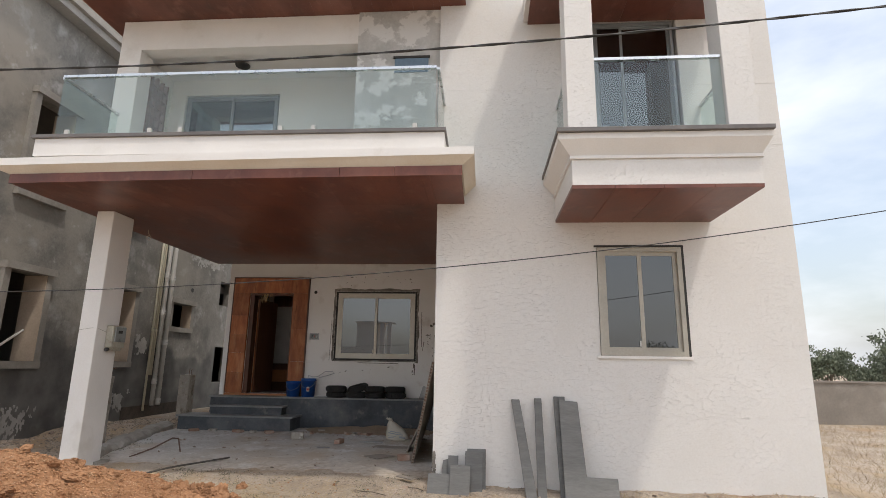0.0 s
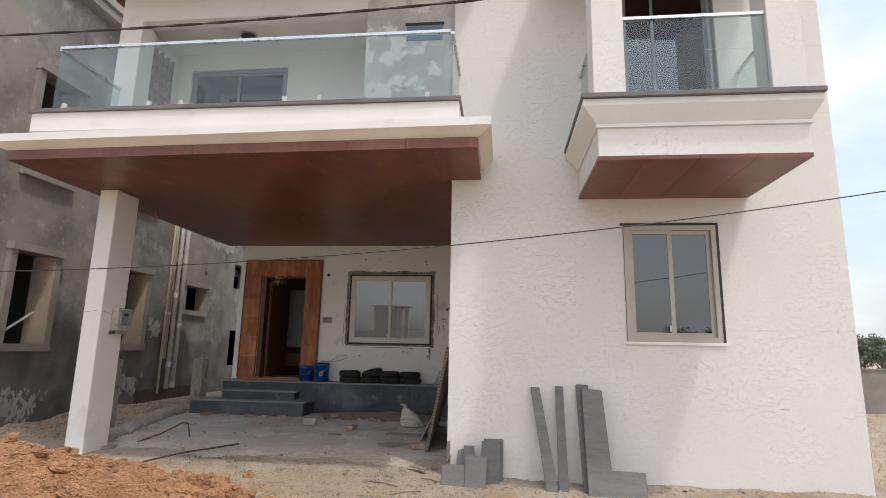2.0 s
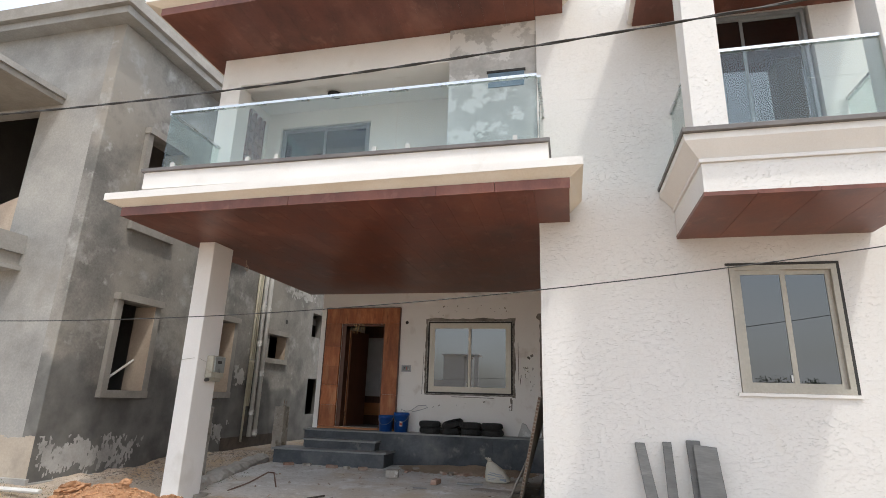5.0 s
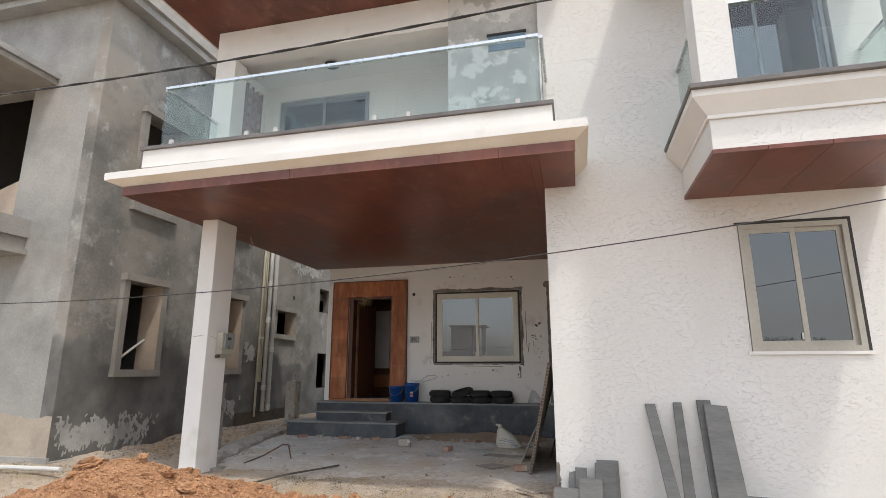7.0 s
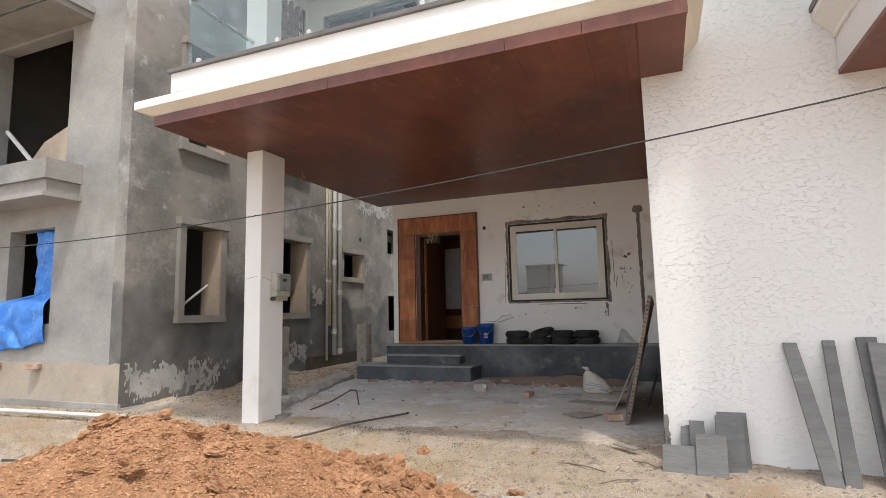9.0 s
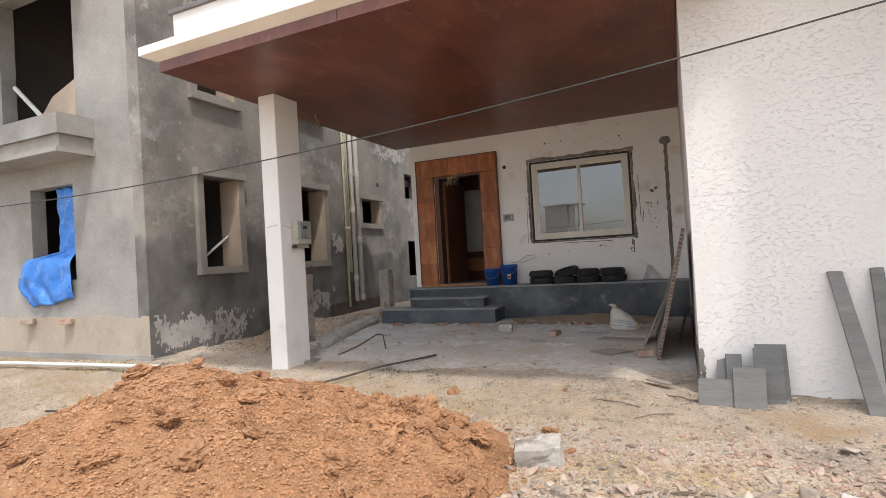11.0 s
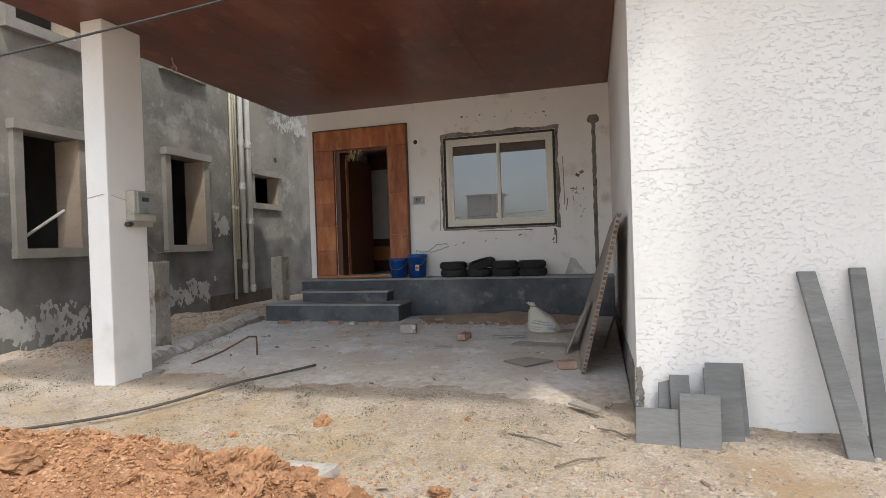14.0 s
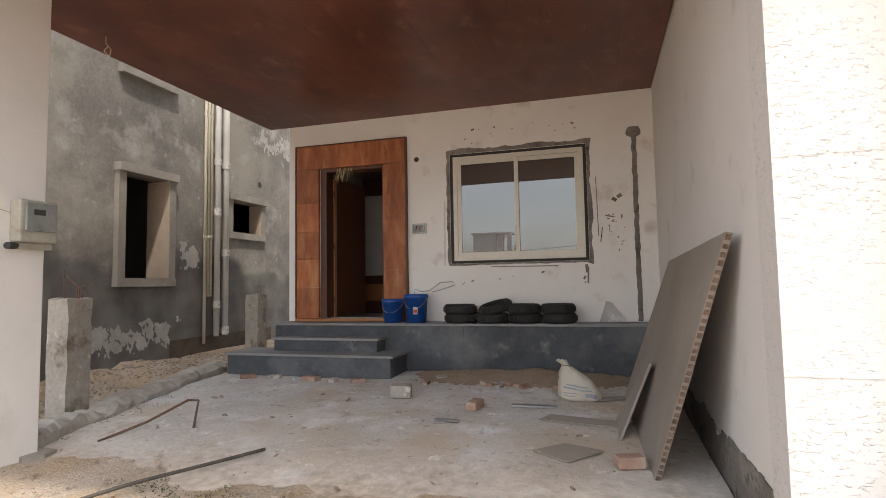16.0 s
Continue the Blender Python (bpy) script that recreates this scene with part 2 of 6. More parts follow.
M = {
    "stucco": stucco_material(),
    "white": material("white_paint", [(0.72, 0.69, 0.65), (0.80, 0.77, 0.73)], 1.2, 0.8, 0.15, 60, spots=(1.7, 0.6, 0.8, (0.62, 0.58, 0.52))),
    "cream": material("cream_edge", [(0.64, 0.55, 0.43), (0.73, 0.65, 0.54)], 1.5, 0.75, 0.1, 50),
    "inner": material("inner_plaster", [(0.78, 0.745, 0.70), (0.85, 0.82, 0.78)], 0.9, 0.85, 0.12, 45, spots=(2.4, 0.58, 0.75, (0.58, 0.51, 0.45))),
    "side": material("side_plaster", [(0.71, 0.68, 0.645), (0.80, 0.77, 0.73)], 0.7, 0.85, 0.1, 45, spots=(3.2, 0.60, 0.78, (0.60, 0.56, 0.51))),
    "soffit": material("soffit_board", [(0.095, 0.034, 0.024), (0.150, 0.052, 0.035), (0.205, 0.074, 0.047)], 1.1, 0.4, 0.05, 30, stretch=(1.6, 1.0, 1), island=0.05, spec=0.42, detail=9, second=0.35,
                       spots=[(0.9, 0.52, 0.80, (0.235, 0.105, 0.073)), (2.6, 0.58, 0.80, (0.27, 0.125, 0.085)), (1.7, 0.60, 0.82, (0.075, 0.030, 0.022))]),
    "gap": material("dark_gap", [(0.06, 0.03, 0.022), (0.08, 0.04, 0.03)], 3, 0.9),
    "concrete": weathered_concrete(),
    "concrete_light": material("light_concrete", [(0.22, 0.21, 0.195), (0.31, 0.297, 0.275), (0.38, 0.362, 0.33)], 1.1, 0.9, 0.3, 30, detail=9, second=0.35,
                               spots=(0.9, 0.56, 0.75, (0.24, 0.22, 0.19))),
    "frame_concrete": material("cast_frame", [(0.23, 0.21, 0.185), (0.34, 0.315, 0.28)], 2.5, 0.9, 0.25, 35),
    "bare": material("stripped_plaster", [(0.36, 0.35, 0.325), (0.47, 0.455, 0.43), (0.56, 0.545, 0.52)], 2.2, 0.9, 0.4, 25, detail=10,
                     spots=[(2.8, 0.5, 0.54, (0.66, 0.645, 0.615)), (1.6, 0.56, 0.64, (0.42, 0.40, 0.37))]),
    "whitewash": material("old_whitewash", [(0.29, 0.278, 0.255), (0.38, 0.365, 0.34), (0.47, 0.455, 0.425)], 2.5, 0.9, 0.25, 30, detail=9, spots=(7.0, 0.60, 0.72, (0.24, 0.228, 0.21))),
    "reveal": material("ochre_reveal", [(0.42, 0.33, 0.25), (0.52, 0.42, 0.325)], 2.0, 0.9, 0.2, 30),
    # dark base colour stands in for the shade of unlit rooms
    "interior": material("interior_shade", [(0.10, 0.09, 0.08), (0.15, 0.135, 0.12)], 1.5, 0.9),
    "slate": material("slate_plinth", [(0.036, 0.041, 0.048), (0.068, 0.075, 0.083), (0.13, 0.137, 0.144)], 1.8, 0.6, 0.15, 35, detail=10, second=0.4,
                      spots=[(1.5, 0.53, 0.78, (0.17, 0.168, 0.165)), (5.0, 0.60, 0.76, (0.22, 0.21, 0.195))]),
    "tread": material("granite_tread", [(0.20, 0.205, 0.205), (0.29, 0.288, 0.28)], 2.5, 0.55, 0.08, 60, spots=(3, 0.55, 0.8, (0.27, 0.25, 0.22))),
    "veneer": material("veneer_cladding", [(0.22, 0.064, 0.024), (0.36, 0.118, 0.042), (0.49, 0.195, 0.078)], 2.4, 0.55, 0.08, 26, stretch=(3.2, 3.2, 0.8), rand=0.22, detail=9, second=0.5,
                       spots=[(1.6, 0.56, 0.80, (0.50, 0.25, 0.115)), (3.6, 0.62, 0.74, (0.15, 0.04, 0.014))]),
    "door": material("door_wood", [(0.075, 0.029, 0.015), (0.125, 0.05, 0.026)], 2.0, 0.45, 0.05, 20, stretch=(6, 6, 0.6)),
    "light_wood": material("light_wood", [(0.33, 0.13, 0.045), (0.42, 0.18, 0.07)], 2.0, 0.5, 0.05, 20, stretch=(0.6, 4, 4)),
    "alu": material("champagne_aluminium", [(0.56, 0.515, 0.435), (0.64, 0.595, 0.51)], 2.0, 0.42, metal=0.15),
    "grey_alu": material("grey_aluminium", [(0.25, 0.265, 0.27), (0.33, 0.345, 0.35)], 2.0, 0.45, metal=0.3),
    "gasket": material("dark_gasket", [(0.03, 0.028, 0.026), (0.05, 0.047, 0.043)], 4, 0.7),
    "mortar": material("raw_mortar", [(0.125, 0.112, 0.097), (0.215, 0.192, 0.165), (0.31, 0.28, 0.24)], 4.0, 0.95, 0.6, 40, detail=9, second=0.6, spots=(9.0, 0.56, 0.68, (0.075, 0.067, 0.058))),
    # brown earth with the shade of a recess put into the colour
    "low_dark": material("recess_earth", [(0.06, 0.047, 0.036), (0.125, 0.098, 0.076)], 4.0, 0.95, 0.6, 30, detail=9, second=0.5),
    "front_alu": material("olive_aluminium", [(0.37, 0.34, 0.285), (0.45, 0.415, 0.35)], 2.0, 0.42, metal=0.25),
    "front_glass": glass("front_glass", (0.035, 0.04, 0.04), 0.15),
    "window_glass": glass("window_glass", (0.06, 0.068, 0.068), 0.185),
    "terrace_glass": glass("terrace_glass", (0.30, 0.46, 0.50), 0.26),
    "rail_glass": glass("rail_glass", (0.90, 0.955, 0.945), 0.05),
    "steel": material("brushed_steel", [(0.62, 0.62, 0.62), (0.70, 0.70, 0.69)], 5, 0.28, metal=1.0),
    "coping": material("grey_coping", [(0.12, 0.11, 0.105), (0.19, 0.175, 0.165)], 3, 0.6, 0.1, 40),
    "stone": material("grey_stone_slab", [(0.135, 0.131, 0.122), (0.195, 0.19, 0.178)], 2.0, 0.7, 0.3, 14, rand=0.16, stretch=(1, 1, 5), detail=9, second=0.4, spots=[(2.6, 0.6, 0.7, (0.25, 0.24, 0.22)), (1.3, 0.62, 0.70, (0.105, 0.10, 0.094))]),
    "rubber": material("tyre_rubber", [(0.018, 0.018, 0.018), (0.035, 0.034, 0.032)], 6, 0.8, 0.2, 60, rand=0.15),
    "bucket": material("blue_plastic", [(0.01, 0.065, 0.27), (0.016, 0.09, 0.34)], 4, 0.4, spots=(7, 0.62, 0.8, (0.10, 0.16, 0.32))),
    "wire": material("galvanised_wire", [(0.35, 0.35, 0.35), (0.45, 0.45, 0.44)], 6, 0.45, metal=0.8),
    "label": material("paper_label", [(0.38, 0.345, 0.31), (0.48, 0.445, 0.40)], 9, 0.7),
    "red": material("red_print", [(0.35, 0.05, 0.035), (0.42, 0.07, 0.05)], 9, 0.7),
    "board": material("fibre_board", [(0.27, 0.232, 0.195), (0.335, 0.295, 0.25)], 1.6, 0.75, 0.08, 40, spots=(2.5, 0.6, 0.8, (0.35, 0.31, 0.27))),
    "board_edge": material("board_edge", [(0.07, 0.04, 0.028), (0.30, 0.20, 0.145)], 28.0, 0.85, 0.3, 60),
    "brick": material("red_brick", [(0.29, 0.165, 0.115), (0.37, 0.24, 0.18)], 7, 0.9, 0.4, 50, rand=0.15, spots=(6, 0.45, 0.70, (0.43, 0.36, 0.295))),
    "sack": material("woven_sack", [(0.46, 0.415, 0.335), (0.60, 0.555, 0.47)], 5, 0.8, 0.3, 90, spots=(5, 0.6, 0.8, (0.42, 0.35, 0.27))),
    "ink": material("faded_ink", [(0.27, 0.30, 0.32), (0.34, 0.36, 0.38)], 12, 0.8),
    "tarp": material("blue_tarp", [(0.02, 0.14, 0.50), (0.06, 0.24, 0.66)], 3, 0.4, 0.4, 22, spots=[(4, 0.56, 0.76, (0.20, 0.37, 0.66)), (7, 0.60, 0.75, (0.30, 0.42, 0.60))]),
    "pvc": material("white_pvc", [(0.52, 0.50, 0.47), (0.62, 0.60, 0.56)], 3, 0.5),
    "pvc_yellow": material("cream_pvc", [(0.58, 0.53, 0.41), (0.66, 0.61, 0.49)], 3, 0.5),
    "kerb": material("old_kerb", [(0.27, 0.245, 0.21), (0.42, 0.39, 0.345)], 3.0, 0.95, 0.5, 22, detail=9, spots=(4, 0.58, 0.7, (0.42, 0.39, 0.34))),
    "stub": material("stub_concrete", [(0.30, 0.27, 0.23), (0.43, 0.395, 0.345)], 2.4, 0.9, 0.45, 28, detail=9, second=0.5, spots=[(4, 0.55, 0.64, (0.20, 0.165, 0.13)), (9, 0.60, 0.68, (0.52, 0.49, 0.44))]),
    "rust": material("rusty_bar", [(0.13, 0.075, 0.05), (0.24, 0.16, 0.12)], 15, 0.85, metal=0.3),
    "cable": material("black_cable", [(0.025, 0.024, 0.023), (0.05, 0.048, 0.045)], 8, 0.65),
    "dusty_pipe": material("dusty_pipe", [(0.05, 0.046, 0.04), (0.12, 0.10, 0.08)], 7, 0.8),
    "meter": material("meter_case", [(0.33, 0.31, 0.25), (0.44, 0.42, 0.35)], 6, 0.5, spots=(9, 0.58, 0.72, (0.24, 0.20, 0.15))),
    "meter_dark": material("meter_front", [(0.20, 0.21, 0.20), (0.27, 0.28, 0.27)], 8, 0.3),
    "soil": material("laterite_soil", [(0.25, 0.122, 0.056), (0.35, 0.18, 0.088), (0.44, 0.252, 0.137)], 2.2, 0.95, 1.0, 40, detail=12, second=0.7, bump_dist=0.03,
                     spots=[(3.0, 0.56, 0.70, (0.42, 0.22, 0.11)), (34, 0.60, 0.70, (0.52, 0.33, 0.20))]),
    "clod": material("laterite_clod", [(0.27, 0.132, 0.062), (0.43, 0.238, 0.126)], 6, 0.95, 0.8, 40, rand=0.10, island=0.12, second=0.6),
    "earth": material("dry_earth", [(0.33, 0.26, 0.195), (0.465, 0.38, 0.295), (0.56, 0.475, 0.385)], 1.3, 0.95, 1.0, 45, detail=12, second=0.9, bump_dist=0.03,
                      spots=[(1.4, 0.52, 0.70, (0.49, 0.36, 0.22)), (9.0, 0.58, 0.70, (0.25, 0.195, 0.145)), (0.8, 0.55, 0.70, (0.40, 0.275, 0.165)), (16.0, 0.63, 0.72, (0.60, 0.53, 0.45))]),
    "slab": dusty(material("worn_slab", [(0.46, 0.435, 0.395), (0.57, 0.55, 0.515), (0.66, 0.645, 0.615)], 1.3, 0.88, 0.6, 34, detail=12, second=0.7,
                     spots=[(0.75, 0.50, 0.64, (0.50, 0.42, 0.325)), (1.9, 0.55, 0.70, (0.71, 0.70, 0.68)), (6.0, 0.60, 0.70, (0.74, 0.73, 0.71)), (11.0, 0.60, 0.70, (0.31, 0.265, 0.215)), (3.1, 0.60, 0.74, (0.36, 0.30, 0.235))]), 7.0, 8.3),
    "rubble": material("rubble_stone", [(0.265, 0.215, 0.172), (0.40, 0.335, 0.275)], 5, 0.95, 0.6, 40, island=0.24, rand=0.2, second=0.5, spots=(1.2, 0.52, 0.68, (0.48, 0.31, 0.23))),
    "rubble_pink": material("pink_rubble", [(0.275, 0.205, 0.16), (0.41, 0.315, 0.25)], 6, 0.95, 0.7, 40, rand=0.26, detail=9, second=0.6, spots=(4, 0.58, 0.7, (0.36, 0.31, 0.26))),
    "warm_cement": material("warm_cement", [(0.36, 0.30, 0.235), (0.45, 0.385, 0.31)], 1.6, 0.9, 0.3, 30, spots=(2.5, 0.56, 0.75, (0.30, 0.26, 0.21))),
    "recess_blue": material("recess_blue_grey", [(0.10, 0.15, 0.20), (0.14, 0.20, 0.26)], 2, 0.4),
    "sand_grit": material("sand_grit", [(0.20, 0.16, 0.125), (0.31, 0.255, 0.20)], 4, 0.95, 0.6, 40, island=0.2),
    "crumb": material("pale_crumb", [(0.42, 0.245, 0.135), (0.54, 0.35, 0.215)], 9, 0.95, island=0.18),
    "sand": material("brown_sand", [(0.29, 0.215, 0.15), (0.40, 0.31, 0.225)], 4, 0.95, 0.8, 50, detail=10, second=0.6),
    "straw": material("dry_straw", [(0.42, 0.31, 0.15), (0.56, 0.43, 0.23)], 5, 0.9, island=0.25),
    "hay": material("brown_hay", [(0.27, 0.205, 0.12), (0.36, 0.275, 0.165)], 3, 0.9, island=0.18),
    "weed": material("weed_leaf", [(0.055, 0.062, 0.03), (0.115, 0.115, 0.06)], 6, 0.7, island=0.3),
    # leaf green lightened and greyed: distant haze is put into the colour
    "leaf": material("hazed_leaf", [(0.115, 0.135, 0.085), (0.165, 0.185, 0.125)], 1.5, 0.7, island=0.3),
    "bark": material("bark", [(0.12, 0.09, 0.065), (0.20, 0.16, 0.12)], 6, 0.95, 0.5, 30),
    "far_wall": material("compound_wall", [(0.20, 0.175, 0.15), (0.30, 0.265, 0.225)], 0.9, 0.9, 0.2, 20, spots=(1.0, 0.55, 0.75, (0.36, 0.33, 0.29))),
    "jali": material("mauve_block", [(0.23, 0.17, 0.165), (0.30, 0.23, 0.22)], 4, 0.85),
}


# ---- mesh helpers ----
def part(name, bm, mat, parent=None, label="", smooth=False):
    """Links a bmesh as one mesh object, under a thing or a part when a parent is given (world coordinates)."""
    bmesh.ops.recalc_face_normals(bm, faces=bm.faces[:])
    me = bpy.data.meshes.new(name)
    bm.to_mesh(me)
    bm.free()
    me.materials.append(M[mat])
    if smooth:
        me.shade_smooth()
    ob = new(name, me)
    if parent is not None:
        ob.parent = parent
        if parent.type == "EMPTY" and parent.parent is None:
            ob.matrix_parent_inverse = parent.matrix_basis.inverted()
    if label:
        ob["label"] = label
    return ob


def thing(name, at, label, category, group="", kind=""):
    ob = new(name)
    ob.empty_display_size = 0.1
    ob.location = at
    ob.matrix_basis = Matrix.Translation(at)
    return tagged(ob, label, category, group, kind)


def B(*boxes, bevel=0.0):
    bm = bmesh.new()
    for x0, x1, y0, y1, z0, z1 in boxes:
        add_box(bm, x0, x1, y0, y1, z0, z1)
    if bevel:
        bmesh.ops.bevel(bm, geom=bm.edges[:], offset=bevel, segments=2, affect="EDGES", profile=0.5)
    return bm


def add_box(bm, x0, x1, y0, y1, z0, z1, m=None):
    co = [(x, y, z) for z in (z0, z1) for y in (y0, y1) for x in (x0, x1)]
    v = [bm.verts.new(m @ Vector(c) if m else c) for c in co]
    for f in ((0, 2, 3, 1), (4, 5, 7, 6), (0, 1, 5, 4), (2, 6, 7, 3), (0, 4, 6, 2), (1, 3, 7, 5)):
        bm.faces.new([v[i] for i in f])


def add_prism(bm, poly, axis, a, b):
    """Extrudes a polygon of two coordinates along an axis (the two others in x, y, z order)."""
    def at(p, s):
        c = list(p)
        c.insert("xyz".index(axis), s)
        return c
    lo = [bm.verts.new(at(p, a)) for p in poly]
    hi = [bm.verts.new(at(p, b)) for p in poly]
    bm.faces.new(lo[::-1])
    bm.faces.new(hi)
    for i in range(len(poly)):
        j = (i + 1) % len(poly)
        bm.faces.new((lo[i], lo[j], hi[j], hi[i]))


def prism(poly, axis, a, b):
    bm = bmesh.new()
    add_prism(bm, poly, axis, a, b)
    return bm


def add_tube(bm, pts, r, n=8):
    pts = [Vector(p) for p in pts]
    rings = []
    for i, p in enumerate(pts):
        d = (pts[min(i + 1, len(pts) - 1)] - pts[max(i - 1, 0)]).normalized()
        u = d.orthogonal().normalized() if not rings else (u - d * u.dot(d)).normalized()
        w = d.cross(u)
        rad = r(i / max(len(pts) - 1, 1)) if callable(r) else r
        rings.append([bm.verts.new(p + rad * (u * math.cos(2 * math.pi * k / n) + w * math.sin(2 * math.pi * k / n))) for k in range(n)])
    for a, b in zip(rings, rings[1:]):
        for k in range(n):
            bm.faces.new((a[k], a[(k + 1) % n], b[(k + 1) % n], b[k]))
    bm.faces.new(rings[0][::-1])
    bm.faces.new(rings[-1])


def tube(pts, r, n=8):
    bm = bmesh.new()
    add_tube(bm, pts, r, n)
    return bm


def lathe(profile, at=(0, 0, 0), n=28, closed=False):
    """Turns (radius, height) pairs round the upright axis."""
    bm = bmesh.new()
    rings = [[bm.verts.new((at[0] + r * math.cos(2 * math.pi * k / n), at[1] + r * math.sin(2 * math.pi * k / n), at[2] + z)) for k in range(n)] for r, z in profile]
    pairs = list(zip(rings, rings[1:])) + ([(rings[-1], rings[0])] if closed else [])
    for a, b in pairs:
        for k in range(n):
            bm.faces.new((a[k], a[(k + 1) % n], b[(k + 1) % n], b[k]))
    if not closed:
        bm.faces.new(rings[0][::-1])
        bm.faces.new(rings[-1])
    return bm


def wall_mesh(u0, u1, z0, z1, v0, v1, openings, along):
    """One connected wall with its openings (u0, u1, z0, z1) cut through, from v0 to v1 in thickness."""
    us = sorted({u0, u1, *[o[0] for o in openings], *[o[1] for o in openings]})
    zs = sorted({z0, z1, *[o[2] for o in openings], *[o[3] for o in openings]})

    def solid(i, k):
        if not (0 <= i < len(us) - 1 and 0 <= k < len(zs) - 1):
            return False
        u, z = (us[i] + us[i + 1]) / 2, (zs[k] + zs[k + 1]) / 2
        return not any(o[0] < u < o[1] and o[2] < z < o[3] for o in openings)

    bm, made = bmesh.new(), {}

    def vert(i, k, side):
        if (i, k, side) not in made:
            v = (v0, v1)[side]
            made[i, k, side] = bm.verts.new((us[i], v, zs[k]) if along == "x" else (v, us[i], zs[k]))
        return made[i, k, side]

    for i in range(len(us) - 1):
        for k in range(len(zs) - 1):
            if not solid(i, k):
                continue
            for side in (0, 1):
                bm.faces.new([vert(a, b, side) for a, b in ((i, k), (i + 1, k), (i + 1, k + 1), (i, k + 1))])
            for di, dk, a, b in ((-1, 0, (i, k), (i, k + 1)), (1, 0, (i + 1, k), (i + 1, k + 1)), (0, -1, (i, k), (i + 1, k)), (0, 1, (i, k + 1), (i + 1, k + 1))):
                if not solid(i + di, k + dk):
                    bm.faces.new((vert(*a, 0), vert(*b, 0), vert(*b, 1), vert(*a, 1)))
    return bm


def wall_x(name, x0, x1, z0, z1, y0, y1, openings, mat, label=""):
    """A wall that runs along x, between y0 and y1."""
    return tagged(part(name, wall_mesh(x0, x1, z0, z1, y0, y1, openings, "x"), mat), label, "wall", kind="structure")


def wall_y(name, y0, y1, z0, z1, x0, x1, openings, mat, label=""):
    return tagged(part(name, wall_mesh(y0, y1, z0, z1, x0, x1, openings, "y"), mat), label, "wall", kind="structure")


def ground_z(x, y):
    z = float(np.interp(y, [-4, 3.0, 5.0, 6.4, 7.0, 8.5, 10.6, 14, 30], [0.24, 0.27, 0.31, 0.35, 0.41, 0.46, 0.55, 0.60, 0.40]))
    side = min(max((-6.2 - x) / 1.2, 0), 1)
    z += side * max(0.0, 0.47 - z) * min(max((y - 4.5) / 2, 0), 1)
    right = min(max((x - 3.9) / 2.0, 0), 1)
    z = z * (1 - right) + 0.32 * right
    return z

# ---- ground ----
def lines(fine0, fine1, step, far0, far1):
    a = list(np.arange(fine0, fine1 + 1e-6, step))
    left, right, d = [], [], step
    p = fine0
    while p > far0:
        d *= 1.45
        p = max(p - d, far0)
        left.append(p)
    p, d = fine1, step
    while p < far1:
        d *= 1.45
        p = min(p + d, far1)
        right.append(p)
    return left[::-1] + a + right


def sheet(name, xs, ys, height, mat, keep=None):
    bm = bmesh.new()
    grid = [[bm.verts.new((x, y, height(x, y))) for x in xs] for y in ys]
    for j in range(len(ys) - 1):
        for i in range(len(xs) - 1):
            if keep is None or keep((xs[i] + xs[i + 1]) / 2, (ys[j] + ys[j + 1]) / 2):
                bm.faces.new((grid[j][i], grid[j][i + 1], grid[j + 1][i + 1], grid[j + 1][i]))
    for v in [v for v in bm.verts if not v.link_faces]:
        bm.verts.remove(v)
    return part(name, bm, mat, smooth=True)


def rough_ground(x, y):
    z = ground_z(x, y)
    if abs(x) < 16 and -8 < y < 18:
        n = noise.noise((x * 1.3, y * 1.3, 3.1)) * 0.03 + noise.noise((x * 4.7, y * 4.7, 9.2)) * 0.016 + noise.noise((x * 11, y * 11, 1.2)) * 0.008
        rubble = math.exp(-((x + 0.2) / 1.9) ** 2 - ((y - 4.7) / 1.0) ** 2)
        z += n * (0.8 + 1.2 * rubble) + 0.04 * rubble
        left = min(max((-6.0 - x) / 0.5, 0), 1) * min(max((y - 7.2) / 0.6, 0), 1) * (1 if x > -7.95 else 0) * min(max((11.9 - y) / 0.8, 0), 1)
        z += left * (0.06 + 0.10 * noise.noise((x * 1.7, y * 1.7, 6.6)) + 0.05 * noise.noise((x * 6, y * 6, 2.2)))
        bank = math.exp(-((y - 6.72) / 0.16) ** 2) if -0.3 < x < 3.9 else 0
        z += 0.05 * bank * (0.6 + 0.8 * noise.noise((x * 2.2, 4.0, 0.3)))
    return z


ground = sheet("ground", lines(-10.5, 6.0, 0.085, -900, 900), lines(1.2, 11.5, 0.085, -900, 900), rough_ground, "earth")
tagged(ground, "dry sandy building-site earth with straw and grit", "ground", kind="structure")


def slab_edge(x):
    return 7.12 + 0.22 * noise.noise((x * 1.1, 0.4, 7.7)) + 0.12 * noise.noise((x * 3.7, 0.4, 2.7)) - 0.05 * (x + 6)


drive = sheet("pavement_carport", list(np.arange(-6.1, -0.84, 0.07)), list(np.arange(6.2, 10.9, 0.07)),
              lambda x, y: ground_z(x, y) + 0.03 + 0.012 * noise.noise((x * 2, y * 2, 5)) + 0.005 * noise.noise((x * 9, y * 9, 5)) - 0.075 * min(max(1 - (y - slab_edge(x) + 0.1) / 1.0, 0), 1) ** 1.3,
              "slab", keep=lambda x, y: y > slab_edge(x) - 0.1)
tagged(drive, "worn grey concrete carport floor covered with dust", "floor", kind="structure")

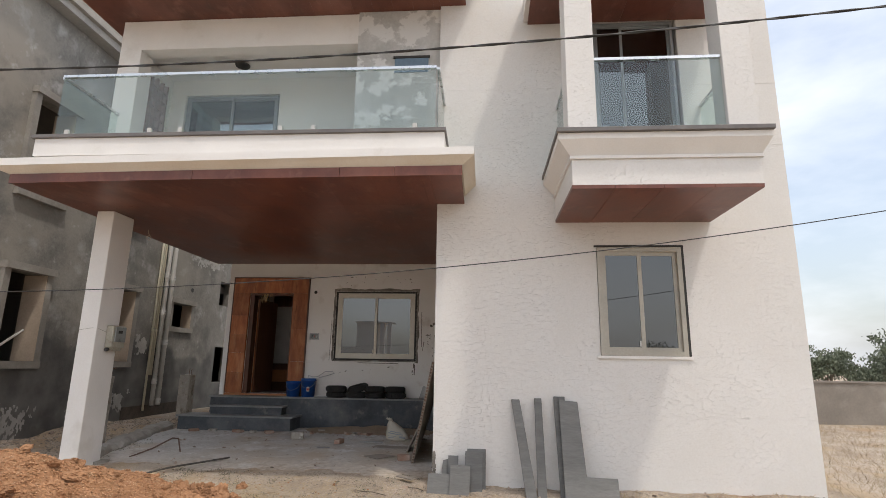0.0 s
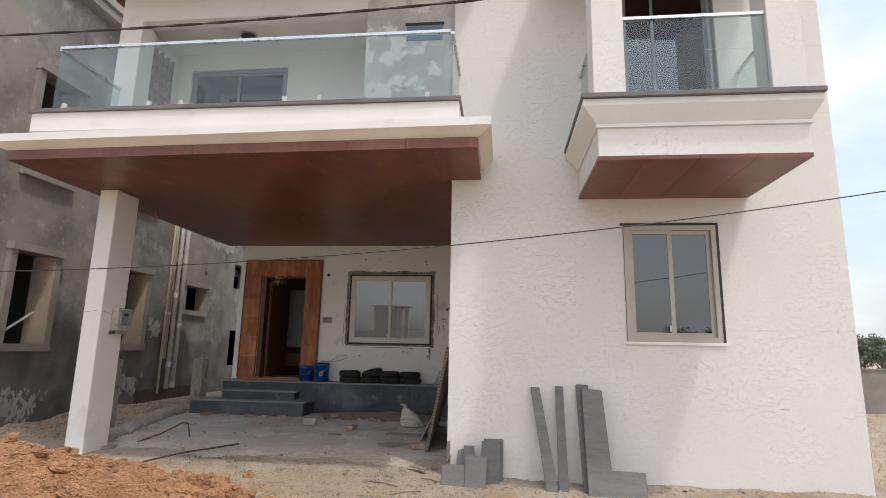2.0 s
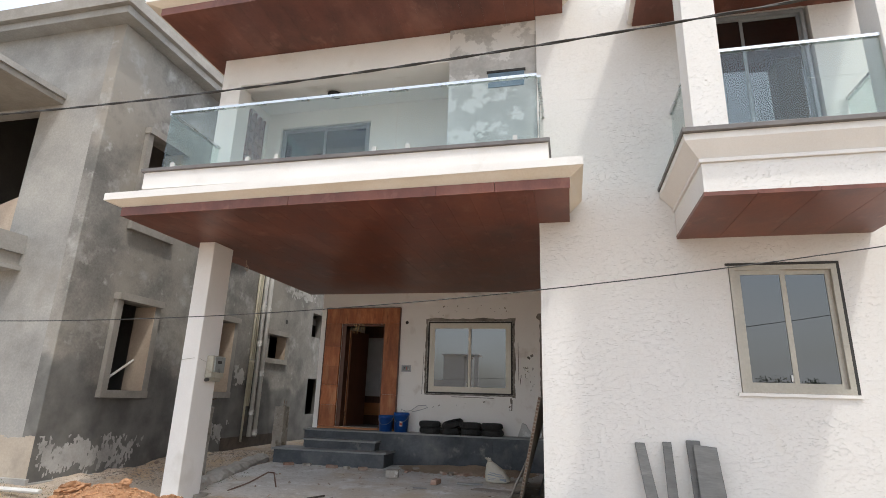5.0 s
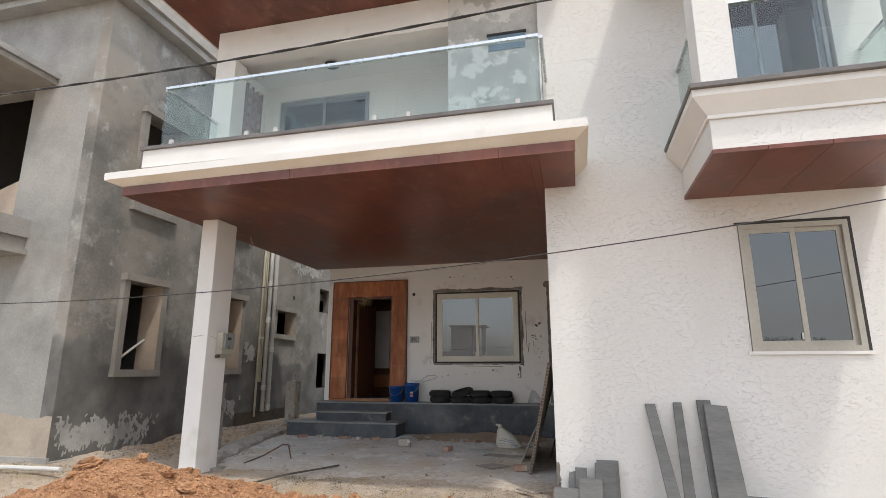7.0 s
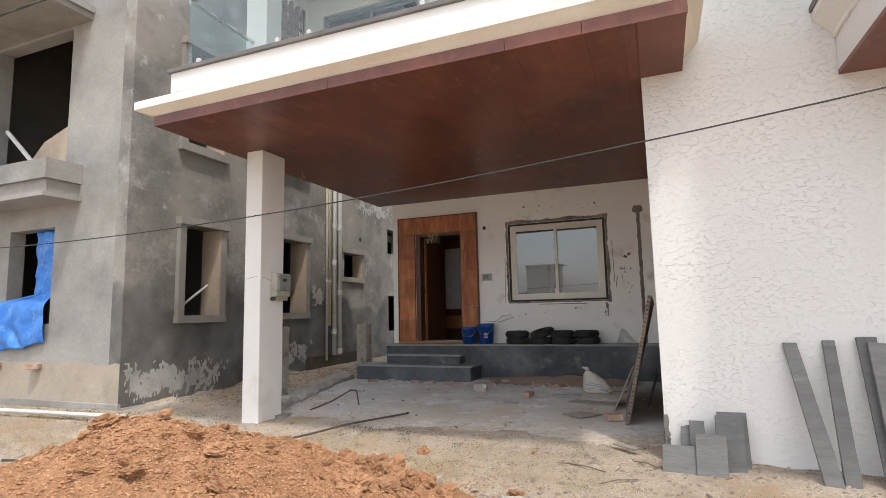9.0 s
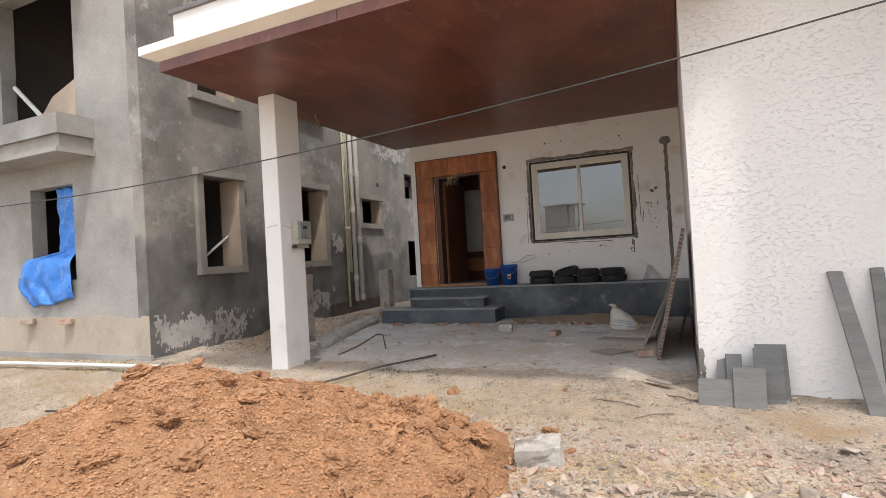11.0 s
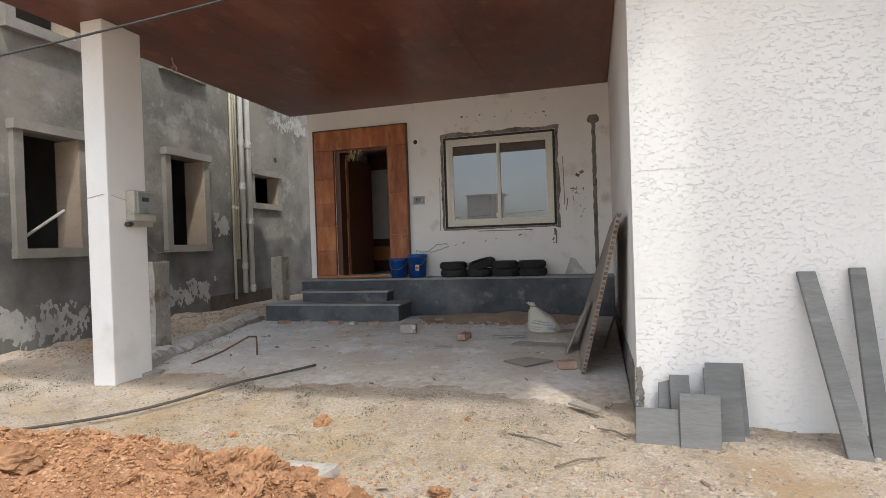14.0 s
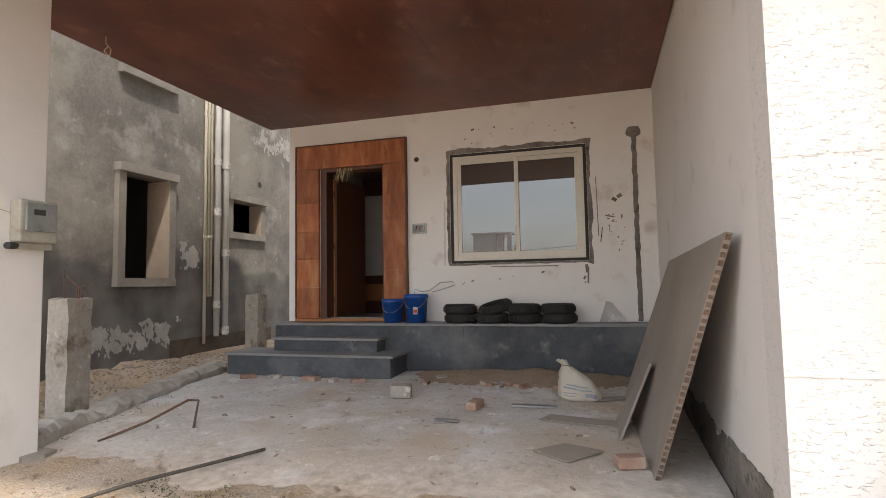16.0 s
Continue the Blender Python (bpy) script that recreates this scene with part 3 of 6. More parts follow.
# ---- the house: walls ----
wall_x("wall_front", -0.83, 3.70, 0.1, 7.7, 6.80, 7.03, [(1.235, 2.295, 1.96, 3.335), (1.32, 2.47, 4.30, 6.62)], "stucco", "white trowel-textured plaster front wall with grooves")
wall_y("wall_carport_side", 7.03, 11.115, 0.1, 7.7, -0.83, -0.60, [], "side", "smooth off-white plaster wall along the carport")
wall_y("wall_east", 7.03, 15.0, 0.1, 7.7, 3.47, 3.70, [], "stucco", "white textured plaster end wall")
wall_x("wall_back", -5.73, -0.60, 0.1, 4.0, 11.115, 11.345, [(-5.23, -4.27, 1.2, 3.285), (-3.34, -1.61, 1.90, 3.33)], "inner", "off-white plaster wall with patched cuts behind the carport")
wall_y("wall_west", 11.345, 16.0, 0.1, 7.2, -5.73, -5.50, [], "white", "white plaster end wall of the house")
wall_x("wall_room_back", -5.5, 3.47, 0.1, 7.6, 15.0, 15.2, [], "interior", "inner room wall, its unlit shade put into the dark colour")
wall_y("wall_room_side", 11.345, 15.0, 1.0, 3.95, -0.83, -0.60, [], "interior", "inner room wall, its unlit shade put into the dark colour")
wall_x("wall_room_front", -0.60, 3.47, 0.1, 7.6, 10.0, 10.1, [], "interior", "inner room wall, its unlit shade put into the dark colour")
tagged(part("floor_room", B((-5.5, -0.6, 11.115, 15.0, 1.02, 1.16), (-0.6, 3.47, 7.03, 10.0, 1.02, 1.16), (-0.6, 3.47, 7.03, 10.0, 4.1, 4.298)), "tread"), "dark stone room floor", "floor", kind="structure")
tagged(part("ceiling_room", B((-5.5, -0.83, 11.345, 15.0, 3.95, 4.1), (-0.6, 3.47, 7.03, 10.0, 3.9, 4.05), (-0.6, 3.47, 7.03, 10.0, 6.8, 6.95)), "interior"), "plain room ceiling, the room's shade put into its colour", "ceiling", kind="structure")

# horizontal grooves of the textured wall: fine raised beads
bm = bmesh.new()
for z in (1.26, 2.12, 2.97, 3.82, 4.72, 5.6):
    for a, b in ((-0.83, 0.55), (0.55, 1.14), (2.34, 3.70)) if 3.6 > z > 1.9 or z > 4.4 else ((-0.83, 0.6), (0.6, 3.70)):
        if 3.6 < z < 4.6 and a > 0.5:
            continue
        add_box(bm, a, b, 6.7975, 6.801, z - 0.003, z + 0.003)
tagged(part("trim", bm, "stucco"), "thin plaster joint lines on the front wall", "trim", kind="structure")

# broken plaster and cement band at the foot of the carport side wall
bm = bmesh.new()
n = 60
for i in range(n):
    y0, y1 = 7.03 + (10.715 - 7.03) * i / n, 7.03 + (10.715 - 7.03) * (i + 1) / n
    h = 0.74 + 0.10 * noise.noise((y0 * 1.7, 0.2, 4.1)) + 0.04 * noise.noise((y0 * 8, 0.2, 4.1))
    add_box(bm, -0.838, -0.828, y0, y1, 0.2, h)
tagged(part("baseboard", bm, "mortar"), "rough grey cement band at the wall foot", "skirting", kind="structure")
bm = bmesh.new()
rng = random.Random(4)
for i in range(120):
    z = 0.36 + 0.42 * rng.random() ** 1.3
    s = 0.005 + 0.013 * rng.random()
    x = -0.822 + rng.random() * 0.035 * (1.2 - (z - 0.3) / 0.5)
    add_box(bm, -s, s, -0.004 - 0.014 * rng.random(), 0.008, -s, s, Matrix.Translation((x, 6.80, z)) @ Matrix.Rotation(rng.random() * 3, 4, "Y"))
tagged(part("trim_broken_corner", bm, "mortar"), "chipped plaster exposing cement at the wall corner", "trim", kind="structure")


# ---- roof slabs with boarded soffits ----
def rise(x, y):
    """The boarded front edge lifts a little towards the house."""
    return 0.045 * min(max((x + 6.0) / 5.5, 0), 1) ** 0.65 * min(max((6.8 - y) / 1.1, 0), 1)


def tilt(x):
    return float(np.interp(x, [-6.285, -3.0, -0.315], [-0.05, -0.012, 0.012]))


def canopy(z, name, label):
    """A projecting slab with a flared fascia; the boarded soffit lies under it."""
    x0, x1, yf, yb = -6.285, -0.315, 5.706, 6.80
    bm = bmesh.new()
    inset = 0.14
    low = [(x0 + 0.25, yf + 0.09), (x1 - inset, yf + 0.09), (x1 - inset, yb), (-0.835, yb), (-0.835, 11.115), (x0 + 0.25, 11.115)]
    top = [(x0, yf), (x1, yf), (x1, yb), (-0.835, yb), (-0.835, 11.115), (x0, 11.115)]
    for (za, pa), (zb, pb) in (((z + 0.115, low), (z + 0.25, top)),):
        lo = [bm.verts.new((*p, za + rise(*p))) for p in pa]
        hi = [bm.verts.new((*p, zb + tilt(p[0]))) for p in pb]
        bm.faces.new(lo[::-1])
        bm.faces.new(hi)
        for i in range(6):
            j = (i + 1) % 6
            bm.faces.new((lo[i], lo[j], hi[j], hi[i]))
    ob = thing(name, (-3, 8, z), label, "canopy", kind="structure")
    part("fascia", bm, "cream", ob, "cream flared edge")
    bm = bmesh.new()
    add_prism(bm, top, "z", z + 0.252, z + 0.345)
    for v in bm.verts:
        v.co.z += tilt(v.co.x)
    part("slab", bm, "white", ob, "white painted band")
    bm = bmesh.new()
    xs = [x0 + 0.25]
    while xs[-1] < -0.9:
        xs.append(min(xs[-1] + 0.30, -0.838))
    for a, b in zip(xs, xs[1:]):
        ys = [yf + 0.08, 6.8, 6.8 + 2.44 * (0.4 + 0.6 * ((a * 7.3) % 1)), 11.115]
        for c, d in zip(ys, ys[1:]):
            add_box(bm, a + 0.0007, b - 0.0007, c + 0.0007, d - 0.0007, z, z + 0.02)
    add_box(bm, -0.836, x1 - inset - 0.01, yf + 0.08, yb - 0.003, z, z + 0.02)
    for v in bm.verts:
        v.co.z += rise(v.co.x, v.co.y)
    tagged(part("ceiling", bm, "soffit"), "dark red-brown laminated boards under the slab", "ceiling", kind="structure")
    part("backing", B((x0 + 0.26, -0.84, yf + 0.60, 11.105, z + 0.046, z + 0.113)), "gap", ob)
    for a, b in ((x0 + 0.24, -3.7), (-3.697, -1.9), (-1.897, -1.25), (-1.247, x1 - inset)):
        bm = B((a, b - 0.002, yf + 0.07, yf + 0.088, z - 0.004, z + 0.112))
        for v in bm.verts:
            v.co.z += rise(v.co.x, v.co.y) + 0.004 * noise.noise((v.co.x * 3, z, 1))
        part("edge_strip", bm, "soffit", ob, "brown edge board")
    part("edge_strip", B((x0 + 0.238, x0 + 0.25, yf + 0.088, 11.115, z, z + 0.112)), "soffit", ob, "brown edge board")
    return ob


lower = canopy(3.93, "canopy", "white slab with cream flared edge over the carport")
upper = canopy(6.95, "canopy", "white roof slab with brown boarded soffit")

# parapet of the terrace, with its coping
par = thing("parapet", (-3.2, 5.767, 4.27), "low white terrace parapet with a grey coping", "parapet", kind="structure")
part("wall", B((-5.79, -0.67, 5.767, 5.917, 4.275, 4.50), (-5.79, -5.65, 5.917, 7.0, 4.275, 4.50), (-0.82, -0.67, 5.917, 6.8, 4.275, 4.50)), "white", par)
part("coping", B((-5.83, -0.65, 5.737, 5.947, 4.502, 4.55), (-5.83, -5.62, 5.947, 7.0, 4.502, 4.55), (-0.84, -0.65, 5.947, 6.8, 4.502, 4.55), bevel=0.006), "coping", par, "grey stone coping")

# terrace enclosure behind the railing
wall_x("wall_terrace_back", -5.75, -0.83, 4.2, 6.95, 8.10, 8.25, [(-5.36, -3.69, 4.4, 6.33)], "white", "white terrace wall with a sliding door")
wall_x("wall_terrace_bare", -2.05, -0.835, 4.2, 6.94, 6.86, 7.10, [], "bare", "patchy wall with grey plaster partly scraped off")
# thin panel on the wall face, added in place of a small recessed opening
recess_ob = thing("wall_sheet", (-1.25, 6.85, 5.93), "blue-grey panel standing in for a recess in the scraped terrace wall", "sheet")
part("panel", B((-1.49, -1.0, 6.845, 6.858, 5.93, 6.15)), "recess_blue", recess_ob)
part("lip", B((-1.51, -0.98, 6.835, 6.858, 6.152, 6.185)), "gasket", recess_ob, "dark strip along the recess's upper edge")
part("beam", B((-5.75, -2.053, 6.90, 7.12, 6.45, 6.94)), "white")
tagged(bpy.data.objects["beam"], "white painted terrace beam", "beam", kind="structure")
tagged(part("column_terrace", B((-5.74, -5.40, 6.88, 7.18, 4.2, 6.447), bevel=0.008), "white"), "square white terrace column", "column", kind="structure")
tagged(part("ceiling_terrace", B((-5.75, -0.83, 7.12, 8.10, 6.62, 6.70)), "white"), "white terrace ceiling", "ceiling", kind="structure")
wall_y("wall_terrace_side", 7.18, 8.10, 4.2, 6.6, -5.74, -5.62, [(7.30, 8.02, 4.9, 6.45)], "white", "white terrace end wall with a grille")
grille = thing("ventilation_grille", (-5.68, 7.66, 4.9), "mauve block grille in the terrace end wall", "grille")
for k in range(6):
    part("bar", B((-5.70, -5.645, 7.30 + 0.72 * k / 5 - 0.02 + 0.02 * (k == 0) - 0.02 * (k == 5), 7.30 + 0.72 * k / 5 + 0.02 + 0.02 * (k == 0) - 0.02 * (k == 5), 4.9, 6.45)), "jali", grille)
for k in range(1, 9):
    part("bar", B((-5.69, -5.655, 7.30, 8.02, 4.9 + 1.55 * k / 9 - 0.02, 4.9 + 1.55 * k / 9 + 0.02)), "jali", grille)

# ---- front balcony ----
bal = thing("balcony", (1.7, 6.1, 3.67), "white moulded balcony slab with brown soffit and grey coping", "balcony", kind="structure")
part("body", B((0.735, 2.685, 5.425, 6.797, 3.707, 3.992)), "stucco", bal)
part("strip", B((0.712, 2.708, 5.402, 6.797, 3.994, 4.03), bevel=0.004), "white", bal, "smooth white bead")
bm = bmesh.new()
lo = [(0.72, 5.425), (2.70, 5.425), (2.70, 6.797), (0.72, 6.797)]
hi = [(0.585, 5.31), (2.775, 5.31), (2.775, 6.797), (0.585, 6.797)]
a = [bm.verts.new((*p, 4.032)) for p in lo]
b = [bm.verts.new((*p, 4.185)) for p in hi]
c = [bm.verts.new((*p, 4.25)) for p in hi]
for r0, r1 in ((a, b), (b, c)):
    for i in range(4):
        bm.faces.new((r0[i], r0[(i + 1) % 4], r1[(i + 1) % 4], r1[i]))
bm.faces.new(a[::-1])
bm.faces.new(c)
part("moulding", bm, "white", bal, "smooth white flared moulding")
part("coping", B((0.567, 2.79, 5.27, 6.797, 4.252, 4.30), bevel=0.005), "coping", bal, "grey stone coping")
bm = bmesh.new()
for a, b in zip((0.73, 1.18, 1.68, 2.2), (1.178, 1.678, 2.198, 2.69)):
    add_box(bm, a, b - 0.002, 5.42, 6.797, 3.665, 3.705)
tagged(part("ceiling", bm, "soffit"), "red-brown boards under the balcony", "ceiling", kind="structure")
for x0, x1 in ((0.73, 1.05), (2.46, 2.78)):
    tagged(part("column_balcony", B((x0, x1, 5.55, 5.87, 4.30, 6.60), bevel=0.006), "stucco"), "square white textured balcony column", "column", kind="structure")
hood = thing("balcony_roof", (1.6, 6.2, 6.6), "white balcony roof slab with brown soffit", "roof", kind="structure")
part("slab", B((0.36, 3.0, 5.517, 6.797, 6.644, 6.95)), "white", hood)
bm = bmesh.new()
for a, b in zip((0.42, 1.05, 1.7, 2.35), (1.05, 1.7, 2.35, 2.95)):
    add_box(bm, a, b - 0.003, 5.567, 6.797, 6.60, 6.642)
tagged(part("ceiling", bm, "soffit"), "red-brown boards under the balcony roof", "ceiling", kind="structure")
tagged(part("roof", B((-0.86, 3.73, 6.79, 15.2, 7.702, 7.85)), "white"), "flat white roof slab", "roof", kind="structure")

# ---- carport pillar ----
tagged(part("pillar", B((-5.80, -5.54, 7.01, 7.465, 0.2, 3.928), bevel=0.01), "white"), "square white painted carport pillar with smudges", "pillar", kind="structure")
tagged(part("pillar_foot", prism([(-5.70, 7.40), (-5.47, 7.30), (-5.42, 7.42), (-5.45, 7.54), (-5.75, 7.55)], "z", 0.25, 0.455), "kerb"), "rough mortar lump at the pillar foot", "trim", kind="structure")

# ---- plinth and steps ----
plinth = thing("verandah_plinth", (-3.3, 11, 0.3), "dark slate-clad verandah plinth with a grey stone top", "plinth", kind="structure")
cuts = [-5.70, -4.9, -3.1, -1.95, -0.832]
for a, b in zip(cuts, cuts[1:]):
    part("panel", B((a, b - 0.002, 10.735, 11.112, 0.3, 1.128)), "slate", plinth)
part("top_slab", B((-5.73, -0.832, 10.710, 11.112, 1.13, 1.16), bevel=0.004), "tread", plinth, "grey stone top with dust")
steps = thing("front_steps", (-4.9, 10.315, 0.5), "dark slate entrance steps with grey stone treads", "steps", kind="structure")
part("riser", B((-6.02, -3.83, 10.185, 10.733, 0.45, 0.798)), "slate", steps)
part("tread", B((-6.06, -3.79, 10.160, 10.733, 0.80, 0.83), bevel=0.004), "tread", steps, "grey stone tread")
part("riser", B((-5.54, -4.12, 10.470, 10.733, 0.83, 0.963)), "slate", steps)
part("tread", B((-5.57, -4.09, 10.445, 10.733, 0.965, 0.995), bevel=0.004), "tread", steps, "grey stone tread")


# ---- windows ----
def window(name, x0, x1, z0, z1, y, depth, label, fr=0.055, inner=0.05, open_left=0.5, pane_mat="window_glass", frame_mat="alu"):
    """A two-leaf sliding window in a wall that runs along x; y is its outer face."""
    ob = thing(name, ((x0 + x1) / 2, y, z0), label, "window", kind="structure")
    part("window_frame", B((x0, x1, y, y + depth, z1 - fr, z1), (x0, x1, y, y + depth, z0, z0 + fr), (x0, x0 + fr, y, y + depth, z0 + fr, z1 - fr),
                           (x1 - fr, x1, y, y + depth, z0 + fr, z1 - fr)), frame_mat, ob, "aluminium frame")
    mid = x0 + (x1 - x0) * open_left
    for a, b, off in ((x0 + fr, mid + inner / 2, 0.012), (mid - inner / 2, x1 - fr, 0.04)):
        c, d = z0 + fr, z1 - fr
        leaf = part("leaf", B((a, b, y + off, y + off + 0.025, d - inner, d), (a, b, y + off, y + off + 0.025, c, c + inner), (a, a + inner, y + off, y + off + 0.025, c + inner, d - inner),
                              (b - inner, b, y + off, y + off + 0.025, c + inner, d - inner)), frame_mat, ob, "sliding aluminium leaf")
        pane = part("pane", B((a + inner, b - inner, y + off + 0.010, y + off + 0.016, c + inner, d - inner)), pane_mat, leaf, "dark reflecting glass")
        pane.visible_shadow = False
    part("latch", B((mid - 0.05, mid - 0.03, y + 0.004, y + 0.012, z0 + fr + 0.06, z0 + fr + 0.13), bevel=0.002), "pvc", ob, "white latch")
    return ob


window("window_1", 1.24, 2.29, 1.965, 3.33, 6.785, 0.09, "closed champagne aluminium sliding window in white textured wall", pane_mat="front_glass", frame_mat="front_alu")
part("window_sill", B((1.195, 2.335, 6.775, 6.799, 1.93, 1.963)), "white", bpy.data.objects["window_1"])
part("gasket", B((2.292, 2.322, 6.79, 6.80, 1.965, 3.36), (1.205, 2.29, 6.79, 6.80, 3.334, 3.36)), "gasket", bpy.data.objects["window_1"], "dark gap round the frame")
window("window_2", -3.30, -1.65, 1.935, 3.295, 11.120, 0.08, "closed champagne sliding window set in raw mortar")
win2 = bpy.data.objects["window_2"]
part("gasket", B((-3.34, -3.302, 11.118, 11.165, 1.90, 3.33), (-1.648, -1.61, 11.118, 11.165, 1.90, 3.33), (-3.302, -1.648, 11.118, 11.165, 3.297, 3.33), (-3.302, -1.648, 11.118, 11.165, 1.90, 1.933)), "gasket", win2, "dark packing gap")
bm = bmesh.new()
ring_in, ring_out = [], []
corners = [(-3.342, 1.898), (-1.608, 1.898), (-1.608, 3.332), (-3.342, 3.332)]
for k in range(4):
    (ax, az), (bx, bz) = corners[k], corners[(k + 1) % 4]
    for i in range(40):
        f = i / 40
        x, z = ax + (bx - ax) * f, az + (bz - az) * f
        w = (0.022, 0.045, 0.06, 0.045)[k] * (1 + 0.5 * noise.noise((x * 3, z * 3, 1)) + 0.35 * noise.noise((x * 14, z * 14, 1)))
        ox, oz = (0, -w) if k == 0 else (w, 0) if k == 1 else (0, w) if k == 2 else (-w, 0)
        if i == 0:
            ox, oz = ((-w, -w), (w, -w), (w, w), (-w, w))[k]
        ring_in.append((x, z))
        ring_out.append((x + ox, z + oz))
n = len(ring_in)
rows = [[bm.verts.new((x, y, z)) for x, z in ring] for ring, y in ((ring_in, 11.108), (ring_out, 11.110), (ring_out, 11.116))]
for r0, r1 in zip(rows, rows[1:]):
    for i in range(n):
        bm.faces.new((r0[i], r0[(i + 1) % n], r1[(i + 1) % n], r1[i]))
part("surround", bm, "mortar", win2, "uneven raw mortar border")
door2 = window("window_3", -5.34, -3.71, 4.42, 6.31, 8.115, 0.08, "large sliding terrace door with blue-grey glass", 0.045, 0.035, 0.5, "terrace_glass", "grey_alu")
win4 = window("window_4", 1.32, 2.43, 4.305, 6.60, 6.83, 0.09, "balcony sliding door with dark upper glass", 0.04, 0.035, 0.36, "front_glass", "grey_alu")

# ---- entrance door ----
door = thing("door_1", (-4.75, 11.115, 1.2), "open dark wooden front door with orange veneer surround", "door", kind="structure")
for i, (a, b) in enumerate(zip((1.2, 1.62, 2.02, 2.4, 2.8), (1.62, 2.02, 2.4, 2.8, 3.28))):
    part("cladding", B((-5.58, -5.235, 11.060, 11.113, a + 0.001, b - 0.001), bevel=0.003), "veneer", door)
for a, b in ((1.2, 1.85), (1.85, 2.52), (2.52, 3.28)):
    part("cladding", B((-4.265, -3.95, 11.060, 11.113, a + 0.001, b - 0.001), bevel=0.003), "veneer", door)
for a, b in ((-5.58, -4.9), (-4.9, -4.33), (-4.33, -3.95)):
    part("cladding", B((a + 0.001, b - 0.001, 11.060, 11.113, 3.282, 3.605), bevel=0.003), "veneer", door)
part("trim", B((-5.60, -5.582, 11.055, 11.113, 1.2, 3.62), (-3.948, -3.93, 11.055, 11.113, 1.2, 3.62), (-5.60, -3.93, 11.055, 11.113, 3.607, 3.622)), "door", door, "dark edge strip")
part("sill", B((-5.58, -3.95, 11.015, 11.335, 1.162, 1.198), bevel=0.004), "light_wood", door, "scuffed wooden sill")
part("frame", B((-5.228, -5.14, 11.115, 11.315, 1.2, 3.28), (-4.30, -4.272, 11.115, 11.315, 1.2, 3.28), (-5.14, -4.30, 11.115, 11.315, 3.24, 3.28)), "door", door, "dark door frame")
leaf = part("leaf", B((0, 0.045, 0, 0.82, 0, 1.97), bevel=0.004), "door", door, "dark brown flush leaf standing open")
leaf.matrix_parent_inverse = Matrix.Identity(4)
leaf.matrix_basis = door.matrix_basis.inverted() @ pose(-5.13, 11.315, 1.205, 0, 0, -5)
part("edge", B((-5.128, -5.112, 11.300, 11.312, 1.21, 3.17)), "light_wood", door, "pale edge of the open leaf")
for z in (0.25, 1.0, 1.75):
    part("hinge", tube([(-5.12, 11.300, 1.2 + z - 0.05), (-5.12, 11.300, 1.2 + z + 0.05)], 0.010), "rust", door, "dull hinge")
bm = bmesh.new()
rng = random.Random(21)
for i in range(16):
    x = -4.95 + 0.22 * rng.random()
    a = Vector((x, 11.085, 3.27))
    d = Vector((0.10 * (rng.random() - 0.5), -0.02, -0.06 - 0.14 * rng.random()))
    add_tube(bm, [a, a + d * 0.5, a + d + Vector((0.02 * (rng.random() - 0.5), 0, 0))], 0.004, 4)
hang = part("door_garland", bm, "straw")
tagged(hang, "dried leaf garland hanging from the door head", "garland")

# cabinet seen through the open door
cab = thing("cabinet", (-5.0, 13.3, 1.16), "tall grey-panelled cabinet with an orange wooden drawer", "cabinet")
part("body", B((-5.48, -4.3, 13.05, 13.5, 1.16, 3.5)), "door", cab)
part("panel", B((-5.455, -4.98, 13.0, 13.049, 1.81, 3.20), bevel=0.004), "pvc", cab, "pale grey panel")
part("drawer", B((-5.46, -4.85, 12.93, 13.048, 1.38, 1.66), bevel=0.004), "light_wood", cab, "orange wooden drawer")

# switch box, holes and repairs on the back wall
sw = thing("switch_box", (-3.77, 11.115, 2.31), "open grey metal switch box with bare wiring", "switch box")
part("frame", B((-3.87, -3.67, 11.100, 11.114, 2.43, 2.445), (-3.87, -3.67, 11.100, 11.114, 2.31, 2.325), (-3.87, -3.855, 11.100, 11.114, 2.325, 2.43), (-3.685, -3.67, 11.100, 11.114, 2.325, 2.43)), "wire", sw)
part("back", B((-3.853, -3.687, 11.108, 11.114, 2.327, 2.428)), "meter_dark", sw)
for k in range(3):
    part("wire", tube([(-3.82 + 0.05 * k, 11.105, 2.35), (-3.81 + 0.05 * k, 11.093, 2.38), (-3.80 + 0.045 * k, 11.101, 2.41)], 0.006, 6), ("cable", "red", "pvc")[k], sw)
# no hole is cut: a dark disc paints the shade inside it
hole = part("wall_hole", lathe([(0.035, 0), (0.03, 0.004)], n=14), "gasket")
hole.matrix_basis = pose(-3.80, 11.114, 3.31, 90, 0, 0)
tagged(hole, "dark disc painting the shade of a hole drilled in the plaster", "hole")
bm = bmesh.new()
rng = random.Random(3)
left, right, deep = [], [], []
for i in range(90):
    f = i / 89
    z = 1.165 + 2.32 * f
    w = 0.028 + (0.045 if f > 0.955 else 0)
    c = -1.055 + 0.010 * noise.noise((0, 0, z * 3))
    left.append(bm.verts.new((c - w * (1 + 0.5 * noise.noise((1, 0, z * 11))), 11.110, z)))
    right.append(bm.verts.new((c + w * (1 + 0.5 * noise.noise((9, 0, z * 11))), 11.109, z)))
for i in range(89):
    bm.faces.new((left[i], right[i], right[i + 1], left[i + 1]))
tagged(part("trim_chase", bm, "mortar"), "cement-filled cable chase down the wall", "trim", kind="structure")
bm = bmesh.new()
